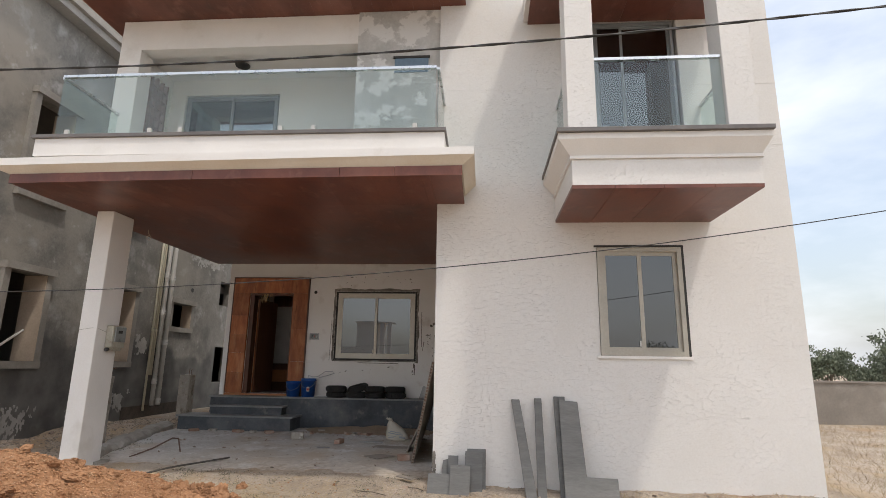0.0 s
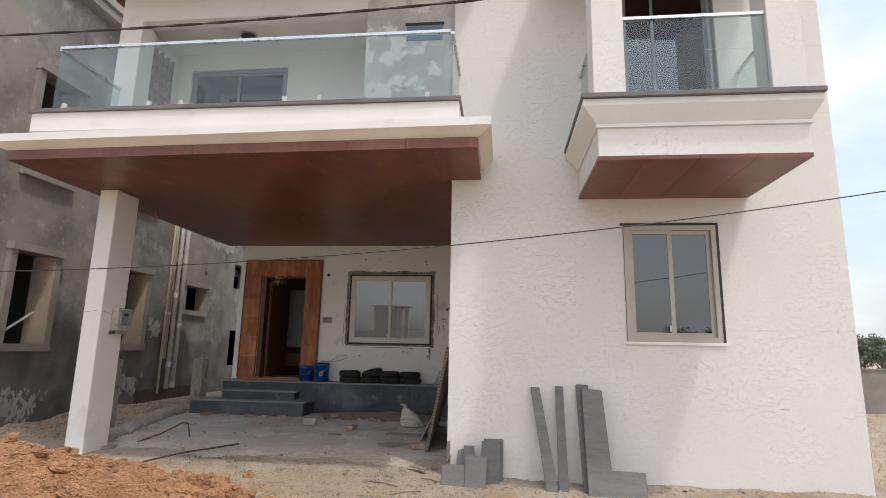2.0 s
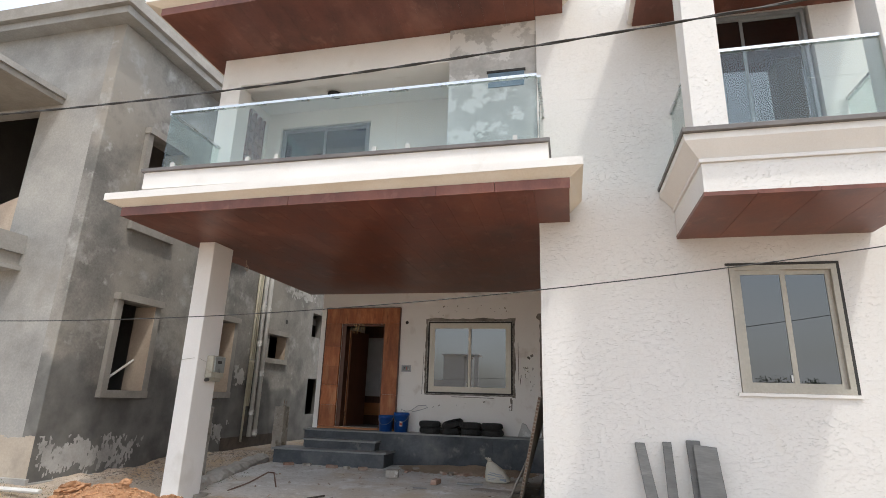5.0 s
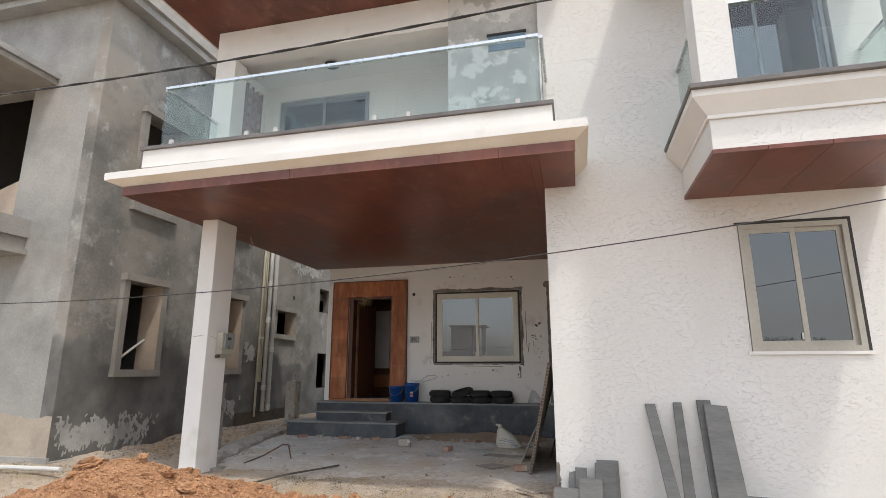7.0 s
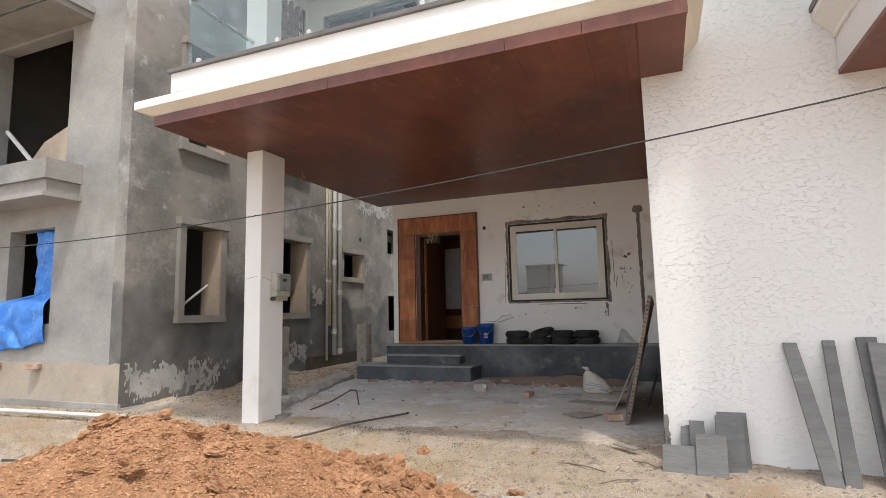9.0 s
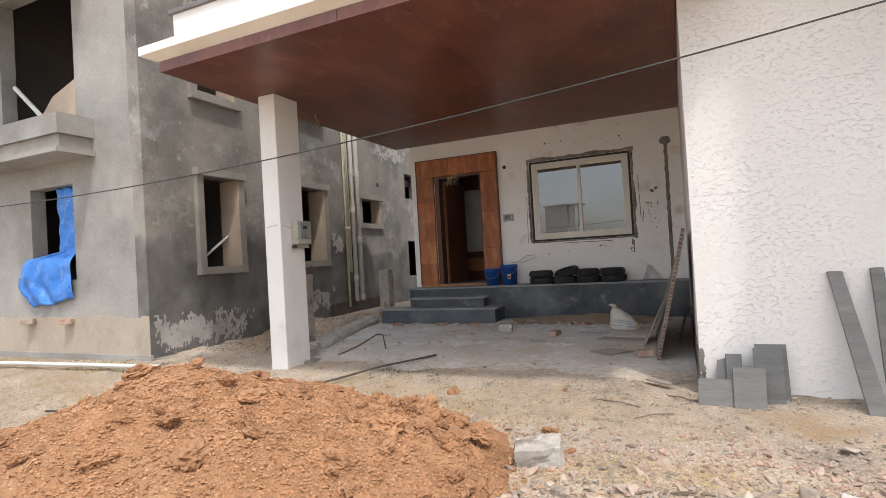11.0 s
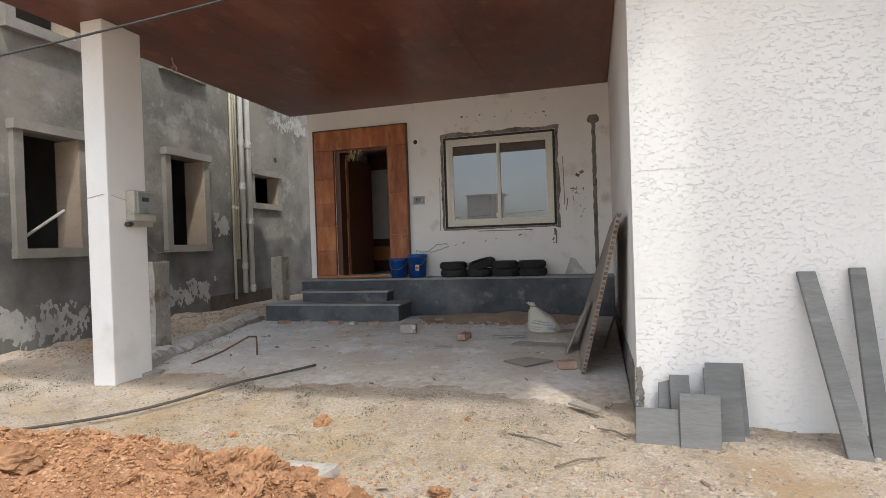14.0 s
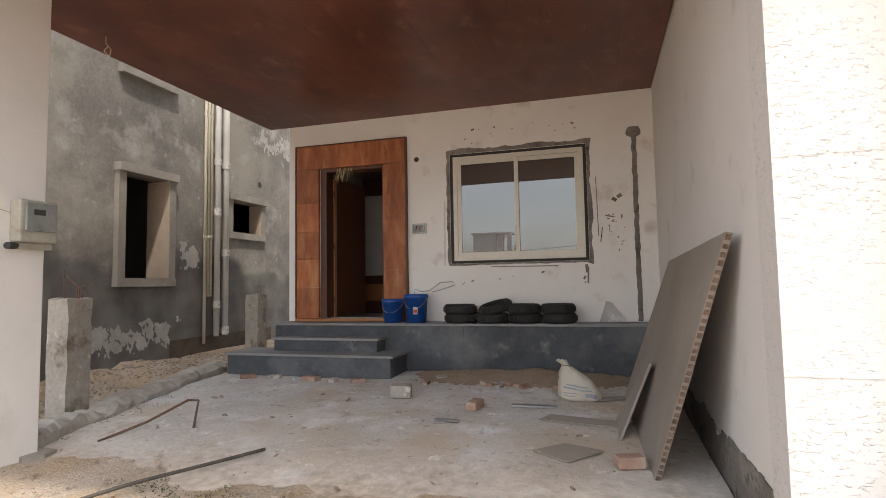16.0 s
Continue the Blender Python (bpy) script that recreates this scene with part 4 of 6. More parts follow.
for i in range(42):
    zone = rng.random()
    x, z = (-1.38 + 0.2 * rng.random(), 2.0 + 0.45 * rng.random()) if zone < 0.45 else (-3.3 + 1.7 * rng.random(), 3.45 + 0.22 * rng.random()) if zone < 0.8 else (-3.35 + 1.7 * rng.random(), 1.62 + 0.16 * rng.random())
    w, h = 0.003 + 0.010 * rng.random() ** 2, 0.005 + 0.02 * rng.random() ** 2
    add_box(bm, -w, w, -0.0015, 0.0015, -h, h, pose(x, 11.114, z, 0, rng.random() * 120, 0))
for x, z, w, h, tilt in ((-1.63, 1.72, 0.010, 0.10, 2), (-1.645, 1.80, 0.016, 0.05, -3), (-3.42, 2.3, 0.004, 0.42, 1), (-1.50, 2.55, 0.005, 0.36, -1), (-1.46, 2.2, 0.006, 0.09, 8), (-2.4, 1.845, 0.42, 0.006, 0.5), (-1.36, 2.42, 0.05, 0.008, 12), (-1.3, 2.62, 0.03, 0.02, 30), (-1.24, 2.66, 0.022, 0.03, 60)):
    add_box(bm, -w, w, -0.0012, 0.0012, -h, h, pose(x, 11.114, z, 0, tilt, 0))
tagged(part("wall_scratch", bm, "mortar"), "scratches and chips in the plaster", "scratches", kind="stuff")
tagged(part("wall_patch", prism([(-1.52, 1.162), (-1.2, 1.162), (-1.24, 1.22), (-1.31, 1.29), (-1.36, 1.38), (-1.44, 1.41), (-1.47, 1.3)], "y", 11.065, 11.114), "bare"), "smear of white plaster at the wall foot", "plaster")

# meter box on the pillar
meter = thing("electricity_meter", (-5.510, 7.4, 2.0), "dusty beige electricity meter box on the pillar", "meter")
part("case", B((-5.538, -5.430, 7.20, 7.48, 1.99, 2.30), bevel=0.015), "meter", meter)
cover = part("cover", B((-5.428, -5.405, 7.23, 7.45, 2.07, 2.28), bevel=0.006), "meter_dark", meter, "grey translucent cover")
part("display", B((-5.404, -5.399, 7.28, 7.36, 2.19, 2.23)), "gasket", cover, "dark display")
part("base", B((-5.538, -5.470, 7.21, 7.47, 1.945, 1.988)), "meter", meter)
part("gland", tube([(-5.490, 7.22, 1.965), (-5.460, 7.14, 1.96)], 0.025, 10), "cable", meter, "black cable gland")
part("lead", tube([(-5.520, 7.2, 2.2), (-5.535, 7.05, 2.24), (-5.6, 7.003, 2.25), (-5.80, 7.003, 2.22)], 0.003, 6), "meter", meter, "thin grey lead")

# ---- buckets ----
def bucket(x, y, z, r, h, seed):
    b = thing("paint_bucket", (x, y, z), "blue plastic paint bucket with a wire handle", "bucket", "buckets on the plinth")
    part("body", lathe([(r * 0.84, 0), (r * 0.98, h * 0.9), (r, h * 0.9), (r * 1.02, h), (r * 0.96, h), (r * 0.90, h * 0.9), (r * 0.78, 0.02), (0.01, 0.02)], (x, y, z)), "bucket", b, smooth=True)
    part("rim", lathe([(r * 1.0, h * 0.86), (r * 1.05, h * 0.87), (r * 1.05, h * 0.92), (r * 1.0, h * 0.93)], (x, y, z), closed=True), "bucket", b)
    pts = [(x - r * math.cos(a), y - r * 1.08 * math.sin(a) * 0.75 - 0.01, z + h * 0.88 - r * 0.95 * math.sin(a)) for a in np.linspace(0, math.pi, 13)]
    part("handle", tube(pts, 0.005, 6), "wire", b, "bent wire handle")
    return b


b1 = bucket(-4.075, 10.915, 1.16, 0.145, 0.30, 1)
b2 = bucket(-3.755, 10.895, 1.16, 0.15, 0.36, 2)
tag = part("label", B((-3.745, -3.685, 10.744, 10.747, 1.27, 1.36)), "label", b2, "small white and red label")
part("label_print", B((-3.74, -3.69, 10.741, 10.7435, 1.29, 1.33)), "red", tag)
pts = [(-3.78, 10.895, 1.5), (-3.76, 10.875, 1.58), (-3.68, 10.895, 1.55), (-3.58, 10.915, 1.56), (-3.45, 10.965, 1.66), (-3.30, 10.995, 1.67), (-3.26, 10.995, 1.63), (-3.4, 10.955, 1.58), (-3.55, 10.915, 1.54)]
part("loose_wire", tube(pts, 0.006, 6), "wire", b2, "coil of loose grey wire")

# ---- tyres ----
def tyre(x, y, z, r, tilt=(0, 0, 0)):
    h = 0.115
    w = r * 0.36
    prof = [(r - w, 0.012), (r - w * 0.35, 0.0), (r - 0.01, 0.012), (r, 0.03), (r, h * 0.5), (r, h - 0.03), (r - 0.01, h - 0.012), (r - w * 0.35, h), (r - w, h - 0.012), (r - w * 0.75, h * 0.7), (r - w * 0.75, h * 0.3)]
    ob = thing("tyre", (x, y, z), "old black rubber tyre lying flat in a stack", "tyre", "tyres on the plinth")
    o = part("tread", lathe(prof, (0, 0, 0), 36, closed=True), "rubber", None, smooth=True)
    o.parent = ob
    bm = bmesh.new()
    for k in range(30):
        a = 2 * math.pi * k / 30
        add_box(bm, -0.006, 0.006, -0.012, 0.012, 0.028, h - 0.028, Matrix.Rotation(a, 4, "Z") @ Matrix.Translation((r + 0.001, 0, 0)))
    o = part("lug", bm, "rubber", None)
    o.parent = ob
    ob.matrix_basis = pose(x, y, z, *tilt)
    return ob


first = tyre(-3.17, 10.905, 1.16, 0.20)
for x, y, k in ((-3.18, 10.895, 1), (-2.77, 10.905, 0), (-2.38, 10.915, 0), (-2.39, 10.905, 1), (-1.97, 10.915, 0), (-1.985, 10.905, 1)):
    copy_thing(first, pose(x, y, 1.16 + 0.112 * k, 0, 0, 20 * k + 30 * x))
copy_thing(first, pose(-2.72, 10.905, 1.295, 6, -14, 10))

# ---- boards leaning on the carport side wall ----
def panel(name, a, b, c, d, t, label, edge=False):
    """A leaning sheet with corners a, b along the foot and c, d along the top."""
    ob = thing(name, a, label, "board")
    a, b, c, d = (Vector(p) for p in (a, b, c, d))
    nrm = (b - a).cross(d - a).normalized()
    if nrm.x > 0:
        nrm = -nrm
    bm = bmesh.new()
    lo = [bm.verts.new(p) for p in (a, b, c, d)]
    hi = [bm.verts.new(p + nrm * t) for p in (a, b, c, d)]
    bm.faces.new(lo)
    bm.faces.new(hi)
    for i in range(4):
        bm.faces.new((lo[i], lo[(i + 1) % 4], hi[(i + 1) % 4], hi[i]))
    part("sheet", bm, "board", ob)
    if edge:
        e = (d - a)
        u = (a - b).normalized()
        bm = bmesh.new()
        cells = 34
        for k in range(cells):
            p0, p1 = a + e * ((k + 0.12) / cells), a + e * ((k + 0.8 - 0.25 * ((k * 7) % 3) / 3) / cells)
            vs = [bm.verts.new(q + u * o + nrm * w) for o in (0.0, 0.006) for q in (p0, p1) for w in (t * 0.15, t * 0.85)]
            for f in ((0, 1, 3, 2), (4, 6, 7, 5), (0, 2, 6, 4), (1, 5, 7, 3), (0, 4, 5, 1), (2, 3, 7, 6)):
                bm.faces.new([vs[i] for i in f])
        part("edge", bm, "board_edge", ob, "broken hollow-core edge")
    return ob


panel("leaning_door_panel", (-1.20, 7.87, 0.455), (-1.29, 9.80, 0.53), (-0.875, 9.52, 1.80), (-0.875, 7.28, 1.86), 0.035, "brown hollow-core door panel leaning on the carport wall", True)
panel("leaning_board_strip", (-1.40, 8.52, 0.475), (-1.40, 9.1, 0.50), (-1.17, 8.98, 0.95), (-1.15, 8.72, 1.02), 0.018, "small brown board strip leaning on the larger panel")
tagged(part("metal_strip", tube([(-1.02, 8.9, 0.49), (-0.87, 8.75, 0.98)], 0.014, 6), "wire"), "thin grey metal strip leaning behind the panel", "strip")


def loose_brick(x, y, z, turn, size=(0.22, 0.11, 0.075), mat="brick", tilt=0, label="loose red brick lying on the carport floor"):
    bm = bmesh.new()
    sx, sy, sz = (s / 2 for s in size)
    add_box(bm, -sx, sx, -sy, sy, 0, 2 * sz)
    bmesh.ops.bevel(bm, geom=bm.edges[:], offset=0.006, segments=1, affect="EDGES")
    for v in bm.verts:
        v.co += noise.noise_vector(v.co * 14 + Vector((x, y, 0))) * 0.008
    ob = part("brick", bm, mat)
    ob.matrix_basis = pose(x, y, z, tilt, 0, turn)
    return tagged(ob, label, "brick")


gz = lambda x, y: ground_z(x, y) + 0.035
loose_brick(-1.36, 8.02, gz(-1.36, 8.02), 20, (0.17, 0.10, 0.075), label="dusty red brick under the leaning board")
loose_brick(-2.62, 9.2, gz(-2.62, 9.2) - 0.005, 80, (0.2, 0.1, 0.07), label="broken red brick in the dirt")
loose_brick(-3.42, 9.45, gz(-3.42, 9.45), 10, (0.2, 0.12, 0.12), "stub", label="cement-covered brick by the steps")
for x, y, r, s in ((-4.15, 10.01, 15, 0.16), (-4.75, 10.03, -8, 0.2), (-5.25, 10.05, 5, 0.14), (-5.6, 10.02, 20, 0.18), (-4.45, 9.99, 40, 0.1)):
    loose_brick(x, y, gz(x, y) - 0.03, r * 2, (s, 0.07 + 0.2 * s, 0.07), "brick" if s > 0.15 else "stub", label="broken brick at the foot of the steps")

rng = random.Random(55)
for k in range(16):
    x, y = -3.5 + 2.6 * rng.random(), 9.95 + 0.4 * rng.random()
    loose_brick(x, y, gz(x, y) - 0.02, 180 * rng.random(), (0.05 + 0.1 * rng.random(), 0.05 + 0.03 * rng.random(), 0.05), "brick" if k % 3 else "stub", 25 * rng.random(), "broken brick bit in the sand by the plinth")

# flat offcuts on the floor
def offcut(x, y, poly, mat, label, turn=0, t=0.008):
    ob = part("offcut", prism(poly, "z", 0, t), mat)
    sl = math.degrees(math.atan((ground_z(x, y + 0.3) - ground_z(x, y - 0.3)) / 0.6))
    ob.matrix_basis = pose(x, y, gz(x, y) + 0.006, sl, 0, turn)
    return tagged(ob, label, "board offcut")


offcut(-1.76, 8.2, [(-0.22, -0.02), (0.02, -0.2), (0.25, 0.06), (-0.02, 0.16)], "board", "brown board offcut on the concrete")
offcut(-1.65, 8.95, [(-0.36, -0.08), (0.32, -0.13), (0.36, 0.03), (-0.3, 0.09)], "board", "brown board offcut on the concrete", -6)
offcut(-1.4, 9.7, [(-0.2, -0.06), (0.2, -0.05), (0.17, 0.06), (-0.18, 0.05)], "board", "brown board offcut on the concrete", 18)
offcut(-2.1, 9.3, [(-0.2, -0.03), (0.2, -0.03), (0.2, 0.03), (-0.2, 0.03)], "wire", "grey strip lying on the concrete", 2, 0.015)
offcut(-2.75, 8.75, [(-0.11, -0.02), (0.11, -0.02), (0.1, 0.02), (-0.11, 0.02)], "wire", "grey metal strip on the concrete", -5, 0.012)
offcut(-1.18, 6.95, [(-0.14, -0.03), (0.14, -0.03), (0.12, 0.03), (-0.14, 0.03)], "board", "small wood offcut in the dirt", -40, 0.015)

# cement sack
def sack(x, y, z):
    ob = thing("cement_sack", (x, y, z), "half-empty white woven cement sack, slumped on the floor", "sack")

    def skin(f, a, grow=0.0):
        w = float(np.interp(f, [0, 0.06, 0.35, 0.6, 0.78, 0.9, 1], [0.17, 0.20, 0.195, 0.15, 0.085, 0.035, 0.05])) + grow
        d = float(np.interp(f, [0, 0.06, 0.35, 0.6, 0.8, 0.9, 1], [0.12, 0.14, 0.125, 0.09, 0.05, 0.028, 0.04])) + grow
        off = float(np.interp(f, [0, 0.35, 0.6, 0.8, 0.9, 1], [0.01, 0.0, -0.035, -0.09, -0.12, -0.16]))
        c, sn = math.cos(a), math.sin(a)
        c, sn = math.copysign(abs(c) ** 0.8, c), math.copysign(abs(sn) ** 0.8, sn)
        n = 1 + 0.10 * noise.noise((c * 1.8, sn * 1.8, f * 3.5)) + 0.10 * math.sin(6 * a + 5 * f) * max(0, f - 0.35) + 0.07 * noise.noise((c * 4, sn * 4, f * 8))
        sag = -0.05 * (0.5 + 0.5 * c) * math.sin(math.pi * min(f, 1)) + 0.012 * noise.noise((c * 3, sn * 3, f * 5 + 4)) * min(1, 6 * f)
        return Vector((x + off + w * c * n, y + d * sn * n, z + 0.36 * f + sag))

    def patch(fs, angles, grow):
        bm = bmesh.new()
        rings = [[bm.verts.new(skin(f, a, grow)) for a in angles] for f in fs]
        for r0, r1 in zip(rings, rings[1:]):
            for k in range(len(angles) - 1):
                bm.faces.new((r0[k], r0[k + 1], r1[k + 1], r1[k]))
        return bm

    bm = patch(np.linspace(0, 1, 26), np.linspace(0, 2 * math.pi, 41), 0.0)
    bmesh.ops.remove_doubles(bm, verts=bm.verts[:], dist=0.0005)
    part("bag", bm, "sack", ob, smooth=True)
    part("tie", tube([skin(0.89, a, 0.004) for a in np.linspace(0, 6.6, 14)], 0.004, 5), "rust", ob, "twisted string tie")
    for f0, f1, a0, a1 in ((0.42, 0.46, 4.2, 5.2), (0.34, 0.38, 4.0, 5.3), (0.14, 0.28, 4.9, 5.5), (0.22, 0.25, 4.0, 4.7), (0.15, 0.18, 4.0, 4.6)):
        part("print", patch(np.linspace(f0, f1, 3), np.linspace(a0, a1, 8), 0.003), "ink", ob, "faded printed bar")
    return ob


sack(-1.72, 9.68, ground_z(-1.72, 9.68) + 0.03)

# ---- grey stone slabs by the front wall ----
def stone_slab(poly, y_foot, y_top, z0, t, turn=0.0):
    """A thin slab given in its own plane (x along the wall, height), leaning back on the wall."""
    bm = prism(poly, "y", 0, t)
    bmesh.ops.bevel(bm, geom=bm.edges[:], offset=0.003, segments=1, affect="EDGES")
    h = max(p[1] for p in poly)
    lean = math.degrees(math.asin(min(0.9, (y_top - y_foot) / h)))
    ob = part("stone_slab", bm, "stone")
    ob.matrix_basis = pose(0, y_foot, z0, -lean, 0, 0)
    return tagged(ob, "grey sandstone slab leaning on the white wall", "stone slab", "stone slabs by the wall")


stone_slab([(0.28, 0), (0.41, 0), (0.225, 1.19), (0.125, 1.19)], 6.45, 6.76, 0.275, 0.03)
stone_slab([(0.40, 0), (0.51, 0), (0.49, 1.2), (0.405, 1.2)], 6.48, 6.76, 0.275, 0.03)
stone_slab([(0.66, 0), (0.76, 0), (0.77, 1.22), (0.635, 1.22)], 6.48, 6.76, 0.28, 0.03)
stone_slab([(0.70, 0), (1.30, 0), (1.295, 0.34), (0.95, 0.345), (0.91, 1.18), (0.69, 1.20)], 6.40, 6.70, 0.27, 0.03)
stone_slab([(-0.87, 0), (-0.61, 0), (-0.60, 0.255), (-0.86, 0.26)], 6.50, 6.57, 0.335, 0.025)
stone_slab([(-0.61, 0), (-0.38, 0), (-0.365, 0.37), (-0.60, 0.375)], 6.48, 6.57, 0.32, 0.025)
stone_slab([(-0.44, 0), (-0.23, 0), (-0.215, 0.51), (-0.43, 0.515)], 6.57, 6.73, 0.325, 0.025)
stone_slab([(-0.42, 0), (-0.19, 0), (-0.185, 0.54), (-0.41, 0.54)], 6.61, 6.785, 0.325, 0.02)
stone_slab([(-0.64, 0), (-0.52, 0), (-0.515, 0.45), (-0.635, 0.45)], 6.59, 6.74, 0.335, 0.02)
stone_slab([(-0.73, 0), (-0.64, 0), (-0.63, 0.41), (-0.70, 0.39)], 6.62, 6.76, 0.335, 0.02)


def sand_bank(x, y):
    return ground_z(x, y) + 0.02 + 0.10 * max(0.0, 1 - abs(x + 2.35) / 1.35) ** 0.7 * max(0.0, 1 - abs(y - 10.55) / 0.62) * (1 + 0.4 * noise.noise((x * 3, y * 3, 6))) + 0.012 * noise.noise((x * 14, y * 14, 3))


bank = sheet("sand_bank", list(np.arange(-3.8, -0.9, 0.05)), list(np.arange(9.9, 10.72, 0.05)), sand_bank, "sand", keep=lambda x, y: sand_bank(x, y) > ground_z(x, y) + 0.034)
tagged(bank, "low bank of brown sand and grit along the plinth", "sand", kind="stuff")

# ---- glass railings ----
def railing(name, at, label, runs, posts, z0=4.55, z1=5.36):
    """runs: ((x, y), (x, y), joints) along the coping; glass panels with a steel top rail and white clamps."""
    ob = thing(name, at, label, "railing")
    for (ax, ay), (bx, by), n in runs:
        a, b = Vector((ax, ay, 0)), Vector((bx, by, 0))
        d = (b - a).normalized()
        s = Vector((-d.y, d.x, 0)) * 0.006
        cuts = [a + (b - a) * f for f in n]
        for p, q in zip(cuts, cuts[1:]):
            p, q = p + d * 0.004, q - d * 0.004
            bm = bmesh.new()
            vs = [bm.verts.new(c + Vector((0, 0, z))) for z in (z0 + 0.01, z1) for c in (p - s, q - s, q + s, p + s)]
            for f in ((0, 1, 2, 3), (4, 5, 6, 7), (0, 1, 5, 4), (1, 2, 6, 5), (2, 3, 7, 6), (3, 0, 4, 7)):
                bm.faces.new([vs[i] for i in f])
            g = part("pane", bm, "rail_glass", ob, "clear greenish glass pane with drips")
            g.visible_shadow = False
        bm = bmesh.new()
        w = Vector((-d.y, d.x, 0)) * 0.022
        vs = [bm.verts.new(c + Vector((0, 0, z))) for z in (z1 + 0.001, z1 + 0.035) for c in (a - w, b - w, b + w, a + w)]
        for f in ((0, 1, 2, 3), (4, 5, 6, 7), (0, 1, 5, 4), (1, 2, 6, 5), (2, 3, 7, 6), (3, 0, 4, 7)):
            bm.faces.new([vs[i] for i in f])
        part("top_rail", bm, "steel", ob, "brushed steel top rail")
    for x, y in posts:
        part("clamp", B((x - 0.025, x + 0.025, y - 0.02, y + 0.02, z0, z0 + 0.09), bevel=0.004), "pvc", ob, "white glass clamp")
    return ob


railing("glass_railing", (-3.2, 5.86, 4.55), "frameless glass terrace railing with a steel top rail",
        [((-5.60, 5.827), (-0.78, 5.827), (0, 0.33, 0.66, 1)), ((-5.62, 5.847), (-5.62, 6.88), (0, 1)), ((-0.76, 5.847), (-0.76, 6.795), (0, 1))],
        [(-5.44, 5.827), (-4.35, 5.827), (-3.95, 5.827), (-2.68, 5.827), (-2.27, 5.827), (-1.03, 5.827)])
railing("glass_railing", (1.75, 5.6, 4.30), "frameless glass balcony railing with a steel top rail",
        [((1.055, 5.60), (2.455, 5.60), (0, 1)), ((0.80, 5.88), (0.80, 6.79), (0, 1)), ((2.70, 5.88), (2.70, 6.79), (0, 1))],
        [(1.3, 5.60), (2.2, 5.60)], 4.30, 5.26)
tagged(part("fan_hook", lathe([(0.11, 0), (0.12, 0.02), (0.05, 0.05), (0.03, 0.06)], (-4.15, 7.6, 6.56), 16), "gasket"), "dark round ceiling fixture on the terrace", "fixture")

# ---- neighbouring unfinished building ----
NX, NY = -7.925, 6.935
side_open = [(7.93, 8.68, 1.78, 3.25), (10.33, 11.13, 1.80, 3.30), (12.67, 13.52, 2.66, 3.25), (7.90, 8.70, 4.66, 6.3), (10.36, 11.14, 4.84, 6.4), (12.7, 13.5, 5.6, 6.3), (15.05, 15.9, 1.25, 2.25), (15.02, 15.7, 3.45, 4.15)]
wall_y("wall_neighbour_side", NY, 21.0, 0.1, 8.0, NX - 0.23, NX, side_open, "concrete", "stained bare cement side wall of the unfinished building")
wall_x("wall_neighbour_front", -19.0, NX - 0.23, 0.1, 8.0, NY, NY + 0.23, [(-10.62, -9.52, 1.70, 3.20), (-11.30, -9.36, 4.2, 6.45), (-15, -13.5, 1.4, 3.2)], "concrete_light", "bare cement front wall of the unfinished building")
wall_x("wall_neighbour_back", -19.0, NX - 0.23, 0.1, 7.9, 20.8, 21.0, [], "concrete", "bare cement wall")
wall_y("wall_neighbour_inner", NY + 0.23, 20.8, 0.1, 7.9, -12.2, -12.0, [], "interior", "inner wall of the unfinished building, shade put into its colour")
wall_x("wall_neighbour_inner", -12.0, NX - 0.23, 0.1, 7.9, 9.55, 9.7, [], "interior", "inner wall of the unfinished building, shade put into its colour")
wall_x("wall_neighbour_inner", -12.0, NX - 0.23, 0.1, 7.9, 12.0, 12.15, [], "interior", "inner wall of the unfinished building, shade put into its colour")
tagged(part("floor_neighbour", B((-12.0, NX - 0.23, NY + 0.23, 20.8, 0.5, 0.62), (-12.0, NX - 0.23, NY + 0.23, 20.8, 3.85, 4.05)), "interior"), "rough concrete floors, shade put into their colour", "floor", kind="structure")
nroof = thing("neighbour_roof", (-13, 14, 7.9), "grey concrete roof slab with a stepped projecting edge", "roof", kind="structure")
part("slab", B((-19.2, NX + 0.26, NY - 0.26, 21.2, 8.002, 8.14)), "concrete_light", nroof)
part("edge", B((-19.25, NX + 0.35, NY - 0.35, 21.25, 8.142, 8.38)), "frame_concrete", nroof)


def cast_window(name, y0, y1, z0, z1, out, label):
    """A projecting cast window surround on the neighbour's side wall, with ochre reveals."""
    w = 0.12
    ob = thing(name, (NX, (y0 + y1) / 2, z0), label, "window", kind="structure")
    part("jamb", B((NX + 0.002, NX + out, y0, y0 + w, z0 + w, z1 - w)), "frame_concrete", ob)
    part("jamb", B((NX + 0.002, NX + out, y1 - w, y1, z0 + w, z1 - w)), "frame_concrete", ob)
    part("lintel", B((NX + 0.002, NX + out + 0.05, y0 - 0.02, y1 + 0.02, z1 - w, z1)), "frame_concrete", ob)
    part("sill", B((NX + 0.002, NX + out + 0.01, y0 - 0.01, y1 + 0.01, z0, z0 + w)), "frame_concrete", ob)
    part("reveal", B((NX - (0.34 if z1 - z0 > 1.2 else 0.226), NX + out - 0.01, y1 - w - 0.012, y1 - w - 0.001, z0 + w, z1 - w)), "reveal", ob, "ochre cement reveal")
    return ob


